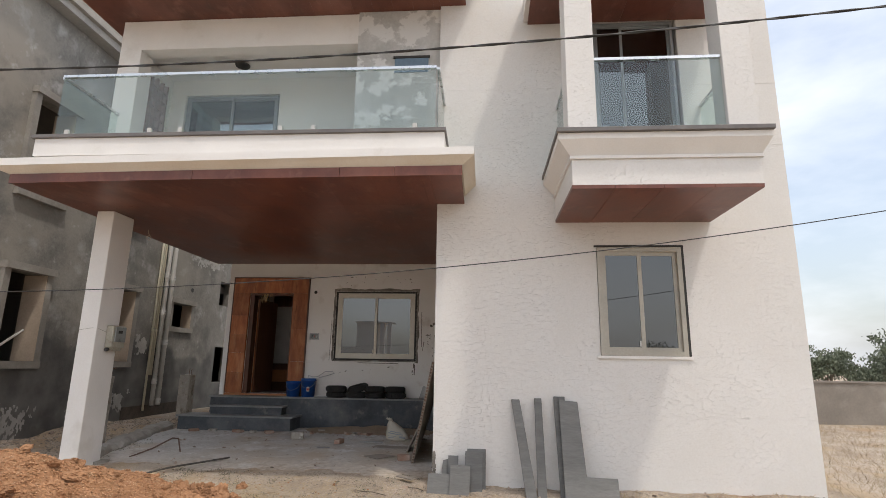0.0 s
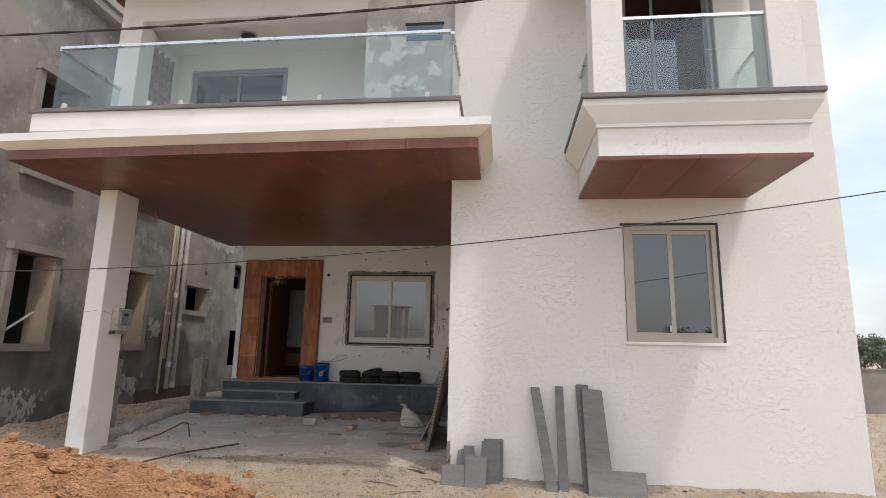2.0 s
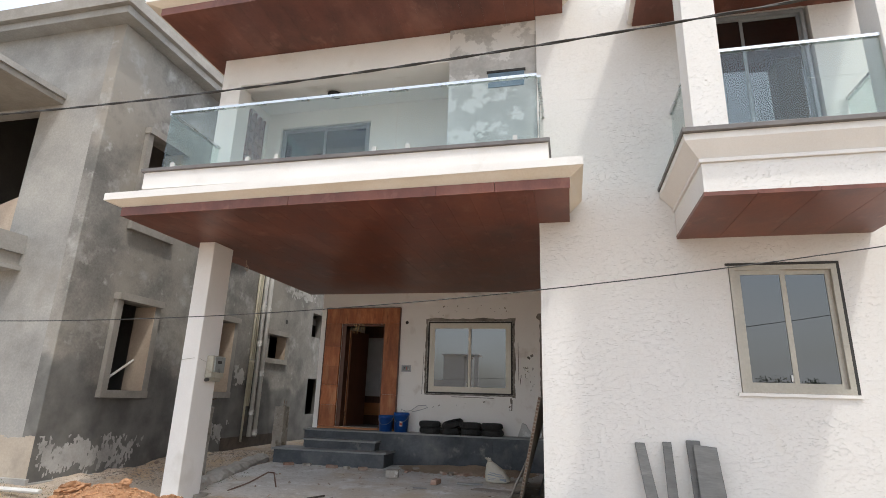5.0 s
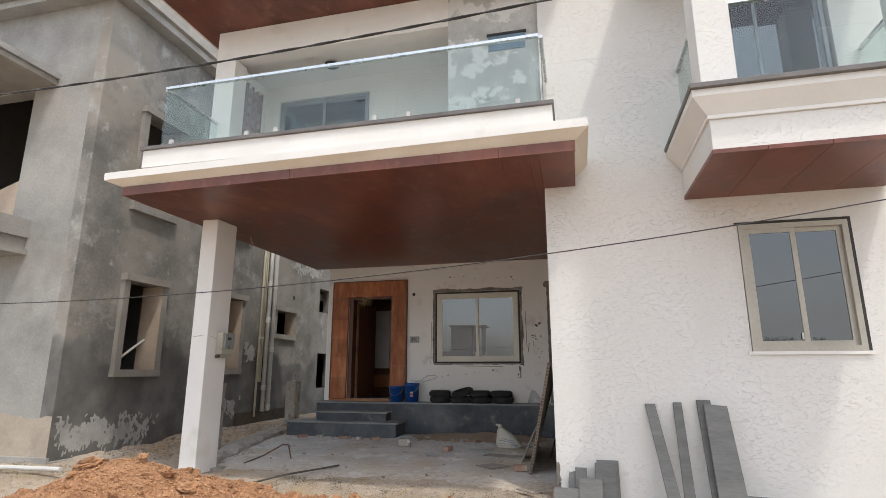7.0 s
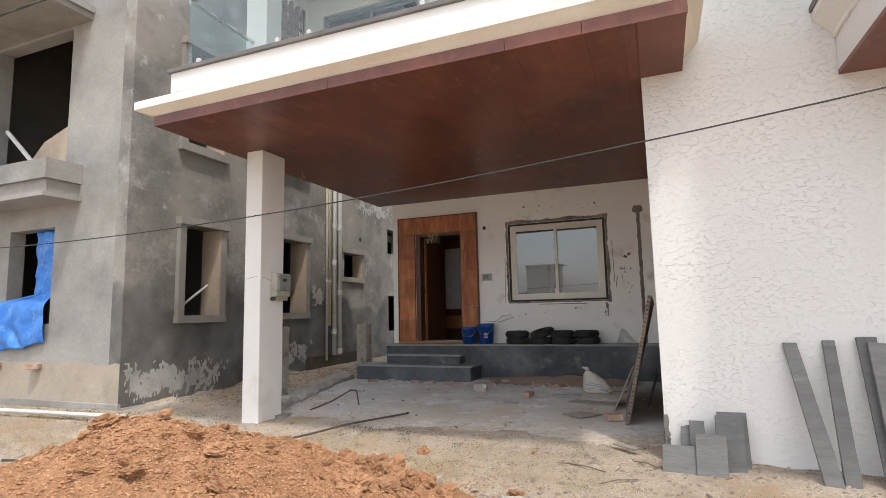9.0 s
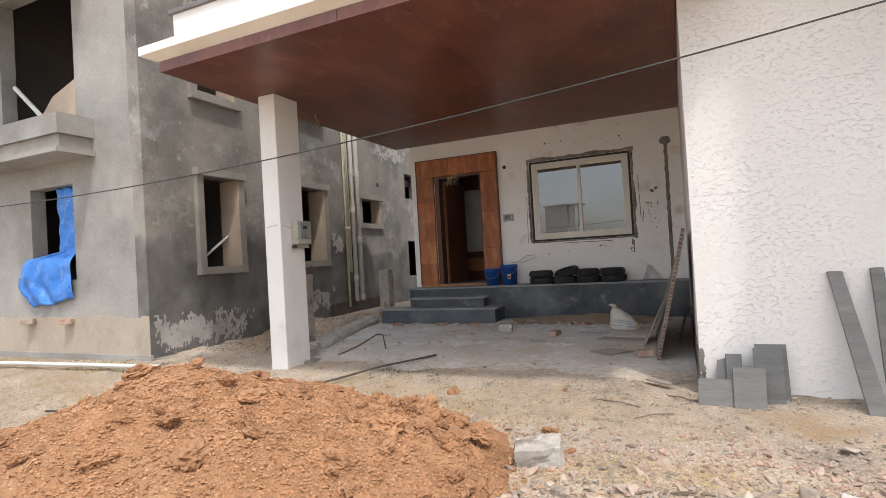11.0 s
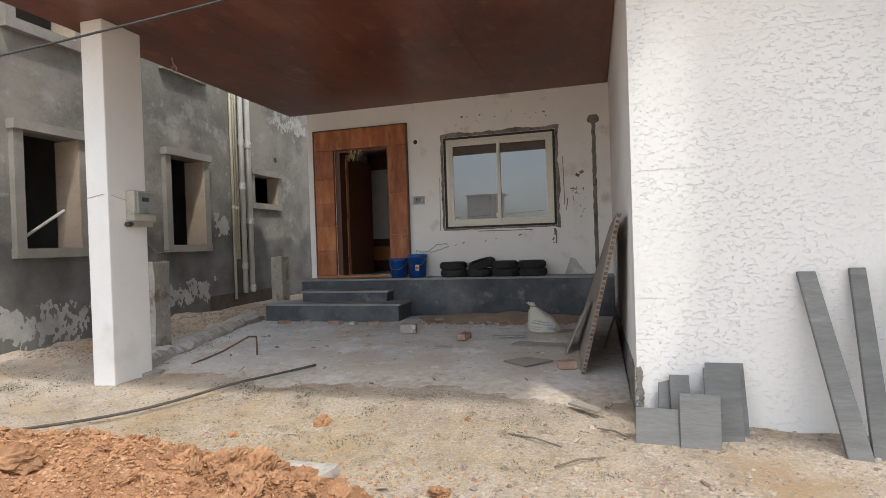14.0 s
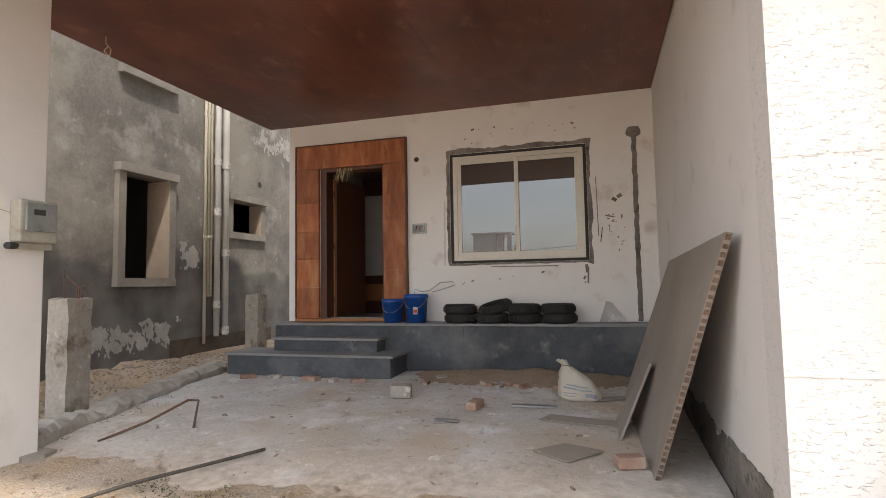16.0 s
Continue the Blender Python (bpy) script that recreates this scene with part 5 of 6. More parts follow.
cast_window("window_5", 7.81, 8.80, 1.66, 3.37, 0.09, "empty window with a cast cement surround")
cast_window("window_6", 10.21, 11.25, 1.68, 3.42, 0.09, "empty window with a cast cement surround")
cast_window("window_7", 12.55, 13.64, 2.54, 3.37, 0.05, "small empty window with a cast cement surround")
cast_window("window_8", 7.78, 8.82, 4.48, 6.42, 0.09, "empty upper window with a cast cement surround")
cast_window("window_9", 10.24, 11.26, 4.72, 6.52, 0.09, "empty upper window with a cast cement surround")
tagged(part("prop_pole", tube([(NX - 0.15, 7.95, 1.85), (NX - 0.15, 8.62, 2.3)], 0.02, 6), "pvc"), "pale pole leaning inside the empty window", "pole")
nb = thing("neighbour_balcony", (-11, 6.9, 3.6), "unfinished concrete balcony slab with a low parapet", "balcony", kind="structure")
part("slab", B((-14.0, -9.0, 6.45, NY - 0.002, 3.62, 3.82)), "frame_concrete", nb)
part("parapet", B((-14.0, -8.95, 6.40, 6.52, 3.822, 4.12), (-9.07, -8.95, 6.52, NY - 0.002, 3.822, 4.12)), "concrete_light", nb)
part("drip", B((-14.0, -8.93, 6.37, NY - 0.002, 3.55, 3.618)), "concrete_light", nb)
part("hood", B((-14.0, -8.9, 5.5, NY - 0.002, 6.50, 6.60)), "frame_concrete", nb)
part("hood_edge", B((-14.0, -8.86, 5.46, NY - 0.002, 6.602, 6.70)), "concrete_light", nb)
tagged(part("prop_pole", tube([(-10.75, 6.85, 4.9), (-9.7, 6.7, 4.15)], 0.035, 6), "pvc"), "pale pole lying across the balcony opening", "pole")
tagged(part("loose_sheet", prism([(-10.5, 4.205), (-9.4, 4.205), (-9.4, 4.85), (-10.0, 4.65)], "y", 6.98, 7.0), "reveal"), "brown sheet standing in the balcony opening", "board")
bm = bmesh.new()
nx, nz = 26, 52
grid = []
for j in range(nz + 1):
    f = j / nz
    row = []
    for i in range(nx + 1):
        u = i / nx
        left = float(np.interp(f, [0, 0.18, 0.36, 0.42, 1.0], [-10.55, -10.98, -10.80, -10.05, -10.16]))
        x = left + (-9.53 - left) * u
        y = float(np.interp(f, [0, 0.3, 0.36, 0.42, 1], [6.87, 6.86, 6.88, 7.0, 7.08])) + 0.05 * noise.noise((x * 5, f * 7, 2)) + 0.03 * abs(noise.noise((x * 11, f * 15, 5))) + 0.015 * math.sin(u * 17 + f * 4)
        z = 1.40 + 1.79 * f + 0.05 * noise.noise((u * 3, 1, f * 2)) * (1 - f) - (0.12 * (1 - f) * (1 - u) if f < 0.3 else 0)
        row.append(bm.verts.new((x, y, z)))
    grid.append(row)
for j in range(nz):
    for i in range(nx):
        bm.faces.new((grid[j][i], grid[j][i + 1], grid[j + 1][i + 1], grid[j + 1][i]))
tarp = part("tarpaulin", bm, "tarp", smooth=True)
tagged(tarp, "crumpled bright blue tarpaulin hanging in an empty window", "tarpaulin")
so = tarp.modifiers.new("thick", "SOLIDIFY")
so.thickness = 0.004
for x in (-10.68, -9.7):
    ob = loose_brick(x, 6.88, 1.02, 25, (0.2, 0.16, 0.08), label="red brick stuck out of the cement wall")

# foundation band, whitewash patches and trench at the wall foot
bm = bmesh.new()
add_box(bm, NX + 0.001, NX + 0.05, 6.94, 11.4, 0.1, 0.50)
add_box(bm, -19, NX + 0.05, NY - 0.05, NY - 0.001, 0.1, 0.56)
tagged(part("trim_footing", bm, "concrete_light"), "rough cement footing", "trim", kind="structure")
# box on the wall face; its dark colour stands in for a recess
tagged(part("trim_trench", B((NX + 0.002, NX + 0.016, 11.25, 13.9, 0.3, 0.84)), "low_dark"), "dark brown strip in place of the shaded recess at the wall foot", "trim", kind="structure")
bm = bmesh.new()
for i in range(110):
    x0 = -14.0 + (14.0 - 7.93) * i / 110
    h = 1.12 + 0.05 * noise.noise((x0 * 1.5, 2, 2)) + 0.025 * noise.noise((x0 * 8, 2, 2))
    add_box(bm, x0, x0 + 6.07 / 110, NY - 0.006, NY - 0.001, 0.5, h)
tagged(part("trim_cement_band", bm, "warm_cement"), "warm beige cement coat along the wall foot", "trim", kind="structure")
rng = random.Random(12)


def wash_patch(y0, y1, z0, z1, seed, bare=0.5):
    """Thin flakes of whitewash left where a broken-up noise is high."""
    step = 0.014
    verts, faces = [], []
    for i in range(int((y1 - y0) / step)):
        y = y0 + i * step
        side = min(1, 4 * min(y - y0, y1 - y) / (y1 - y0))
        start = None
        count = int((z1 - z0) / step)
        for j in range(count + 1):
            z = z0 + j * step
            f = (z - z0) / (z1 - z0)
            body = 1 - abs(2 * f - 1) ** 1.5
            p = Vector((seed * 7, y, z))
            on = j < count and body * side * 0.75 + 0.55 * noise.noise(p * 3.2) + 0.4 * noise.noise(p * 9) + 0.45 * noise.noise(Vector((seed, y * 26, z * 12))) > bare
            if on and start is None:
                start = z
            if not on and start is not None:
                k = len(verts)
                verts += [(x, yy, zz) for x in (NX + 0.001, NX + 0.004) for yy in (y, y + step) for zz in (start, z)]
                faces += [(k + 4, k + 6, k + 7, k + 5), (k, k + 4, k + 5, k + 1), (k + 2, k + 3, k + 7, k + 6), (k + 1, k + 5, k + 7, k + 3), (k, k + 2, k + 6, k + 4)]
                start = None
    me = bpy.data.meshes.new("trim_whitewash")
    me.from_pydata(verts, [], faces)
    me.materials.append(M["whitewash"])
    tagged(new("trim_whitewash", me), "flaking whitewash patch on bare cement", "trim", kind="structure")


wash_patch(6.97, 9.0, 0.50, 1.12, 1.0, 0.34)
wash_patch(9.5, 11.5, 0.68, 1.22, 2.0)
wash_patch(11.35, 11.9, 1.9, 2.5, 3.0)
wash_patch(13.2, 15.2, 4.3, 4.9, 4.0)
# pipes
def pipe(y, x, r, z0, z1, mat, label, collars=()):
    ob = thing("drain_pipe", (x, y, z0), label, "pipe", "pipes on the cement wall")
    part("tube", tube([(x, y, z0), (x, y, z1)], r, 14), mat, ob, smooth=True)
    for z in collars:
        col = part("collar", tube([(x, y, z), (x, y, z + (0.12 if r > 0.03 else 0.05))], r * 1.22, 14), mat, ob)
        part("bracket", B((NX, x + r * 1.3, y - r * 0.4, y + r * 0.4, z + 0.04, z + 0.07)), "wire", col)
    return ob


pipe(12.42, NX + 0.08, 0.058, 0.82, 7.7, "pvc", "grey-white PVC drain pipe", (0.85, 2.2, 3.75, 5.4))
pipe(12.22, NX + 0.07, 0.05, 0.82, 7.7, "pvc", "grey-white PVC drain pipe", (1.3, 2.9, 3.78, 5.4))
pipe(11.955, NX + 0.04, 0.025, 0.72, 7.7, "pvc_yellow", "thin cream PVC conduit", (2.5, 4.6))
pipe(12.03, NX + 0.04, 0.022, 1.5, 7.7, "pvc_yellow", "thin cream PVC conduit", (2.5, 4.6))
pipe(12.10, NX + 0.04, 0.02, 1.5, 7.7, "pvc_yellow", "thin cream PVC conduit", (2.5, 4.6))
# dark disc paints the pipe hole's inner shade on the wall
tagged(part("wall_hole", tube([(NX - 0.01, 13.52, 3.67), (NX + 0.004, 13.52, 3.67)], 0.06, 12), "gasket"), "dark disc painting the shade of a pipe hole in the cement wall", "hole")

# ---- kerb, stubs and reinforcement beside the carport ----
bm = bmesh.new()
rings = []
n = 110
for i in range(n + 1):
    f = i / n
    y = 7.5 + 3.0 * f
    x = -5.80 - 0.62 * f + 0.04 * noise.noise((y * 2, 3, 1))
    g = ground_z(x, y)
    h = 0.13 + 0.06 * noise.noise((y * 2.6, 1, 1)) + 0.05 * noise.noise((y * 8, 1, 1)) + 0.02 * noise.noise((y * 23, 1, 1))
    w = 0.14 + 0.03 * noise.noise((y * 4, 8, 1))
    rings.append([bm.verts.new(p) for p in ((x - w, y, g - 0.08), (x - w * 0.9, y, g + h * 0.9), (x - w * 0.4, y, g + h), (x + w * 0.5, y, g + h * 0.95), (x + w, y, g + h * 0.6), (x + w * 1.15, y, g - 0.08))])
for a, b in zip(rings, rings[1:]):
    for k in range(5):
        bm.faces.new((a[k], a[k + 1], b[k + 1], b[k]))
bm.faces.new(rings[0])
bm.faces.new(rings[-1][::-1])
for v in bm.verts:
    v.co += noise.noise_vector(v.co * 7) * 0.03 + noise.noise_vector(v.co * 19) * 0.014
tagged(part("kerb", bm, "kerb"), "broken low concrete kerb along the carport", "kerb", kind="structure")


def stub(x, y, w, d, z0, z1, label, bars):
    ob = thing("concrete_stub", (x, y, z0), label, "concrete post")
    bm = bmesh.new()
    add_box(bm, x - w / 2, x + w / 2, y - d / 2, y + d / 2, z0, z1)
    bmesh.ops.subdivide_edges(bm, edges=bm.edges[:], cuts=5, use_grid_fill=True)
    for v in bm.verts:
        k = 0.012 + 0.02 * max(0, (v.co.z - z1 + 0.2) / 0.2)
        v.co += noise.noise_vector(v.co * 7) * k
    part("post", bm, "stub", ob)
    for bx, by, tip in bars:
        part("bar", tube([(x + bx, y + by, z1 - 0.03), (x + bx, y + by, z1 + 0.1), (x + bx + tip[0], y + by + tip[1], z1 + tip[2])], 0.006, 5), "rust", ob, "bent rusty reinforcement bar")
    return ob


stub(-6.30, 8.30, 0.25, 0.24, 0.35, 1.56, "cracked concrete post stub with rusty bars", [(-0.08, 0, (-0.01, 0, 0.27)), (0.05, 0.02, (0.2, -0.05, 0.14)), (0.1, 0, (-0.22, 0.02, 0.25)), (0.08, 0.05, (0.06, 0.0, 0.05))])
stub(-7.05, 12.2, 0.24, 0.24, 0.5, 1.52, "short beige concrete post stub", [(0.02, 0.02, (0, 0.02, 0.15)), (0.08, 0.0, (0.01, 0.02, 0.13))])
tagged(part("bent_bar", tube([(-5.30, 7.75, 0.46), (-5.22, 8.15, 0.52), (-5.12, 8.5, 0.63), (-5.05, 8.55, 0.62), (-4.80, 8.2, 0.47)], 0.011, 6), "rust"), "bent rusty iron bar lying by the kerb", "iron bar")

def heap_z(x, y):
    u, v = x + 3.90, y - 4.05
    u *= 1.12 if u > 0 else 1.0
    c, s = math.cos(radians(-30)), math.sin(radians(-30))
    p, q = (u * c - v * s) / 2.45, (u * s + v * c) / 1.72
    r = math.sqrt(p * p + q * q) + 0.09 * noise.noise((x * 1.1, y * 1.1, 0.5))
    if r >= 1:
        return ground_z(x, y) - 0.05
    h = 0.94 * (1 - r) ** 0.95
    h = 0.90 - math.log(1 + math.exp((0.90 - h - 0.10) * 14)) / 14 if h > 0.3 else h
    h = min(h, 0.94 * (1 - r) ** 0.95)
    h *= 1 + 0.12 * noise.noise((x * 2.1, y * 2.1, 8))
    h += 0.04 * noise.noise((x * 5, y * 5, 2)) + 0.025 * noise.noise((x * 12, y * 12, 4)) + 0.014 * noise.noise((x * 27, y * 27, 4))
    return ground_z(x, y) - 0.05 + max(h, 0)


# ---- long black pipe on the floor ----
pts = []
line = [Vector(p) for p in ((-6.9, 4.95, 0), (-5.9, 5.45, 0), (-5.02, 6.06, 0), (-4.44, 6.74, 0), (-4.10, 7.34, 0), (-3.80, 7.92, 0))]
for a, b in zip(line, line[1:]):
    for k in range(6):
        p = a.lerp(b, k / 6)
        p.z = max(ground_z(p.x, p.y) + 0.05, heap_z(p.x, p.y) + 0.03) + 0.008 * math.sin(7 * p.x)
        pts.append(p)
pts = [pts[0]] + [(p + q + r) / 3 for p, q, r in zip(pts, pts[1:], pts[2:])] + [pts[-1]]
tagged(part("hose", tube(pts, 0.012, 8), "dusty_pipe", smooth=True), "black flexible hose lying across the dusty floor", "hose")

# ---- overhead wires ----
fine = [Vector((x, 4.1 - 0.05 * x, 4.543 + 0.0244 * x + 0.00652 * x * x)) for x in np.arange(-16.0, 14.01, 0.14)]
wire = thing("overhead_cable", (0, 4.1, 4.543), "twisted black overhead cable crossing before the house", "cable")
for s in (0, math.pi):
    part("strand", tube([p + Vector((0, math.cos(i * 1.1 + s), math.sin(i * 1.1 + s))) * 0.006 for i, p in enumerate(fine)], 0.007, 5), "cable", wire)
fine = [Vector((x, 4.5, 2.702 + 0.1071 * x + 0.00962 * x * x)) for x in np.arange(-16.0, 14.01, 0.5)]
tagged(part("thin_wire", tube(fine, 0.0045, 5), "cable"), "thin grey wire stretched before the house", "wire")
for px in (-16.0, 14.0):
    pole = thing("utility_pole", (px, 4.5, 0.2), "plain grey concrete pole that carries the wires", "pole", "poles by the road")
    part("shaft", tube([(px, 4.5, 0.1), (px, 4.5, 7.2)], lambda f: 0.14 - 0.05 * f, 10), "frame_concrete", pole)
    part("arm", B((px - 0.05, px + 0.05, 3.3, 5.1, 6.0, 6.1)), "rust", pole)
tagged(part("ceiling_wire", tube([(-5.72, 8.1, 3.935), (-5.70, 8.08, 3.86), (-5.66, 8.1, 3.80), (-5.70, 8.12, 3.75), (-5.74, 8.1, 3.80), (-5.69, 8.1, 3.84)], 0.006, 6), "reveal"), "loop of loose wire hanging from the ceiling edge", "wire")

# ---- soil heap ----
heap = sheet("soil_mound", list(np.arange(-6.6, -1.2, 0.04)), list(np.arange(1.4, 6.4, 0.04)), heap_z, "soil", keep=lambda x, y: heap_z(x, y) > ground_z(x, y) - 0.045)
tagged(heap, "heap of loose orange laterite soil with clods", "soil heap")


def clod_mesh(seed, rough=0.52):
    bm = bmesh.new()
    bmesh.ops.create_icosphere(bm, subdivisions=4, radius=1)
    for v in bm.verts:
        p = v.co.copy()
        n = noise.noise(p * 1.2 + Vector((seed * 3.7, 0, 0))) + 0.45 * noise.noise(p * 3.2 + Vector((seed, 5, 0))) + 0.4 * noise.noise(p * 6.5 + Vector((seed, 9, 0))) + 0.34 * noise.noise(p * 14 + Vector((seed, 2, 0)))
        v.co *= 1 + rough * n
        v.co.z *= 0.75
    me = bpy.data.meshes.new("clod")
    bm.to_mesh(me)
    bm.free()
    return me


rng = random.Random(77)
clods = [clod_mesh(k) for k in range(7)]
for me in clods:
    me.materials.append(M["clod"])
big = [(-3.35, 4.55, 0.16), (-4.1, 3.95, 0.17), (-4.5, 3.3, 0.22), (-3.1, 3.9, 0.13), (-2.75, 4.1, 0.2), (-3.7, 3.4, 0.15), (-2.6, 5.45, 0.17), (-2.75, 5.15, 0.12), (-2.55, 4.95, 0.11), (-2.45, 5.2, 0.09), (-3.9, 4.35, 0.1), (-2.4, 4.75, 0.13), (-4.9, 4.4, 0.12), (-5.3, 4.2, 0.1), (-2.35, 5.35, 0.13), (-2.25, 5.05, 0.16), (-2.2, 4.8, 0.12), (-2.5, 5.6, 0.1), (-2.15, 4.5, 0.14), (-2.3, 4.25, 0.1), (-2.1, 5.25, 0.08), (-2.7, 4.6, 0.2), (-3.3, 3.6, 0.22), (-4.2, 4.5, 0.14), (-3.6, 4.75, 0.12)]
for i in range(170):
    if i < len(big):
        x, y, s = big[i]
        s *= 0.46
    else:
        f = rng.random()
        x, y = -5.9 + 4.2 * rng.random(), 2.6 + 3.2 * rng.random()
        s = 0.02 + 0.05 * rng.random() ** 2
        if heap_z(x, y) < ground_z(x, y) - 0.04 and rng.random() < 0.6:
            continue
    ob = new("soil_clod", clods[i % 7])
    z = max(heap_z(x, y), ground_z(x, y))
    ob.matrix_basis = pose(x, y, z + s * 0.12, rng.random() * 30, rng.random() * 30, rng.random() * 360) @ Matrix.Diagonal((s * (1 + 0.5 * rng.random()), s, s * 0.8, 1))
    tagged(ob, "orange soil clod on the heap", "soil clod", "clods of the heap")
for i in range(120):
    if i < 85:
        x = -2.75 + rng.gauss(0, 0.28) + 0.3 * rng.random()
        y = 4.95 - (x + 2.5) * 0.55 + rng.gauss(0, 0.22)
        s = 0.018 + 0.055 * rng.random() ** 2.5
    else:
        x, y = rng.gauss(-3.6, 0.7), rng.gauss(4.3, 0.6)
        s = 0.012 + 0.03 * rng.random() ** 2
    z = max(heap_z(x, y), ground_z(x, y))
    ob = new("soil_clod", clods[i % 7])
    ob.matrix_basis = pose(x, y, z + s * 0.15, rng.random() * 60, rng.random() * 60, rng.random() * 360) @ Matrix.Diagonal((s * (1 + 0.5 * rng.random()), s, s * (0.8 + 0.5 * rng.random()), 1))
    tagged(ob, "small orange soil clod rolled down the heap", "soil clod", "clods of the heap")
for x, y, s in ((-3.05, 6.5, 0.06), (-2.0, 6.7, 0.025), (-3.6, 6.2, 0.03)):
    ob = new("soil_clod", clods[2])
    ob.matrix_basis = pose(x, y, ground_z(x, y) + s * 0.4, 10, 5, x * 90) @ Matrix.Diagonal((s, s, s, 1))
    tagged(ob, "orange soil clod on the dusty ground", "soil clod", "clods of the heap")

# ---- rubble, concrete block and litter ----
def block(x, y, w, d, h, turn, label):
    bm = bmesh.new()
    add_box(bm, -w / 2, w / 2, -d / 2, d / 2, -0.05, h)
    bmesh.ops.subdivide_edges(bm, edges=bm.edges[:], cuts=4, use_grid_fill=True)
    for v in bm.verts:
        v.co += noise.noise_vector(v.co * 9 + Vector((x, 0, 0))) * 0.022
    ob = part("concrete_block", bm, "stub")
    ob.matrix_basis = pose(x, y, ground_z(x, y) + 0.01, 3, -4, turn)
    return tagged(ob, label, "concrete block")


block(-1.86, 5.13, 0.30, 0.24, 0.13, 12, "chipped grey concrete block lying in the rubble")
block(-2.78, 5.72, 0.40, 0.24, 0.035, -10, "pale mortar lump beside the soil heap")
rng = random.Random(5)
stones = []
for k in range(8):
    bm = bmesh.new()
    for _ in range(15):
        d = Vector((rng.gauss(0, 1), rng.gauss(0, 1), rng.gauss(0, 1))).normalized()
        bm.verts.new((d.x * 1.3, d.y * (0.7 + 0.4 * rng.random()), d.z * (0.35 + 0.3 * rng.random())))
    hull = bmesh.ops.convex_hull(bm, input=bm.verts[:])
    bmesh.ops.delete(bm, geom=[v for v in hull["geom_interior"] if isinstance(v, bmesh.types.BMVert)], context="VERTS")
    bmesh.ops.bevel(bm, geom=bm.edges[:], offset=0.05, segments=1, affect="EDGES")
    me = bpy.data.meshes.new("stone")
    bm.to_mesh(me)
    bm.free()
    me.materials.append(M["rubble"] if k < 5 else M["rubble_pink"])
    stones.append(me)
for x, y, s in ((-1.45, 4.62, 0.10), (-1.30, 4.78, 0.07), (-1.05, 4.55, 0.14), (-0.72, 4.72, 0.13), (-0.45, 4.50, 0.12), (-0.18, 4.66, 0.10), (-0.85, 4.38, 0.15), (-1.6, 4.3, 0.09), (0.15, 4.75, 0.08), (0.5, 4.5, 0.11), (-0.1, 4.3, 0.12), (1.1, 5.35, 0.08), (0.95, 4.8, 0.07), (-1.9, 4.55, 0.08)):
    ob = new("rubble_stone", stones[5 + int(rng.random() * 3)])
    ob.matrix_basis = pose(x, y, rough_ground(x, y) + 0.012, rng.random() * 16 - 8, rng.random() * 16 - 8, rng.random() * 360) @ Matrix.Diagonal((s * 0.72, s * 0.62, s * 0.5, 1))
    tagged(ob, "flat dusty pinkish slab of rubble sunk in the dirt", "stone", "rubble before the house")
count = 0
while count < 240:
    x, y = rng.gauss(-0.3, 1.35), rng.gauss(4.55, 0.5)
    if not (-2.45 < x < 3.2 and 3.2 < y < 6.1) or (heap_z(x, y) > ground_z(x, y) and x < -2.3):
        continue
    s = 0.016 + 0.055 * rng.random() ** 2.0
    ob = new("rubble_stone", stones[int(rng.random() * 8)])
    ob.matrix_basis = pose(x, y, rough_ground(x, y) + s * 0.15, rng.random() * 40, rng.random() * 40, rng.random() * 360) @ Matrix.Diagonal((s, s, s, 1))
    tagged(ob, "pale broken rubble stone in the dirt", "stone", "rubble before the house")
    count += 1


def stone_bed(n, spot, smin, smax, mat, label, seed):
    """Countless angular stones sunk in the dirt, joined in one mesh."""
    rng = random.Random(seed)
    verts, faces = [], []
    for _ in range(n):
        x, y = spot(rng)
        if heap_z(x, y) > ground_z(x, y):
            continue
        src = stones[int(rng.random() * 8)]
        s = smin + (smax - smin) * rng.random() ** 2.2
        m = pose(x, y, rough_ground(x, y) + s * 0.12, rng.random() * 50, rng.random() * 50, rng.random() * 360) @ Matrix.Diagonal((s, s * (0.6 + 0.5 * rng.random()), s, 1))
        base = len(verts)
        verts += [tuple(m @ v.co) for v in src.vertices]
        faces += [tuple(base + k for k in p.vertices) for p in src.polygons]
    me = bpy.data.meshes.new("rubble_bed")
    me.from_pydata(verts, [], faces)
    me.materials.append(M[mat])
    return tagged(new("rubble_bed", me), label, "rubble", kind="stuff")


stone_bed(650, lambda r: (r.gauss(-0.1, 1.3), r.gauss(4.45, 0.5)), 0.010, 0.045, "rubble", "bed of small broken rubble in the dirt", 91)
stone_bed(380, lambda r: (r.gauss(0.1, 1.5), r.gauss(4.5, 0.6)), 0.010, 0.05, "rubble_pink", "bed of small pinkish rubble in the dirt", 92)
stone_bed(260, lambda r: (-2.3 + 6 * r.random(), 6.3 + 0.45 * r.random() ** 0.5), 0.006, 0.03, "rubble", "crumbs of plaster along the wall foot", 93)


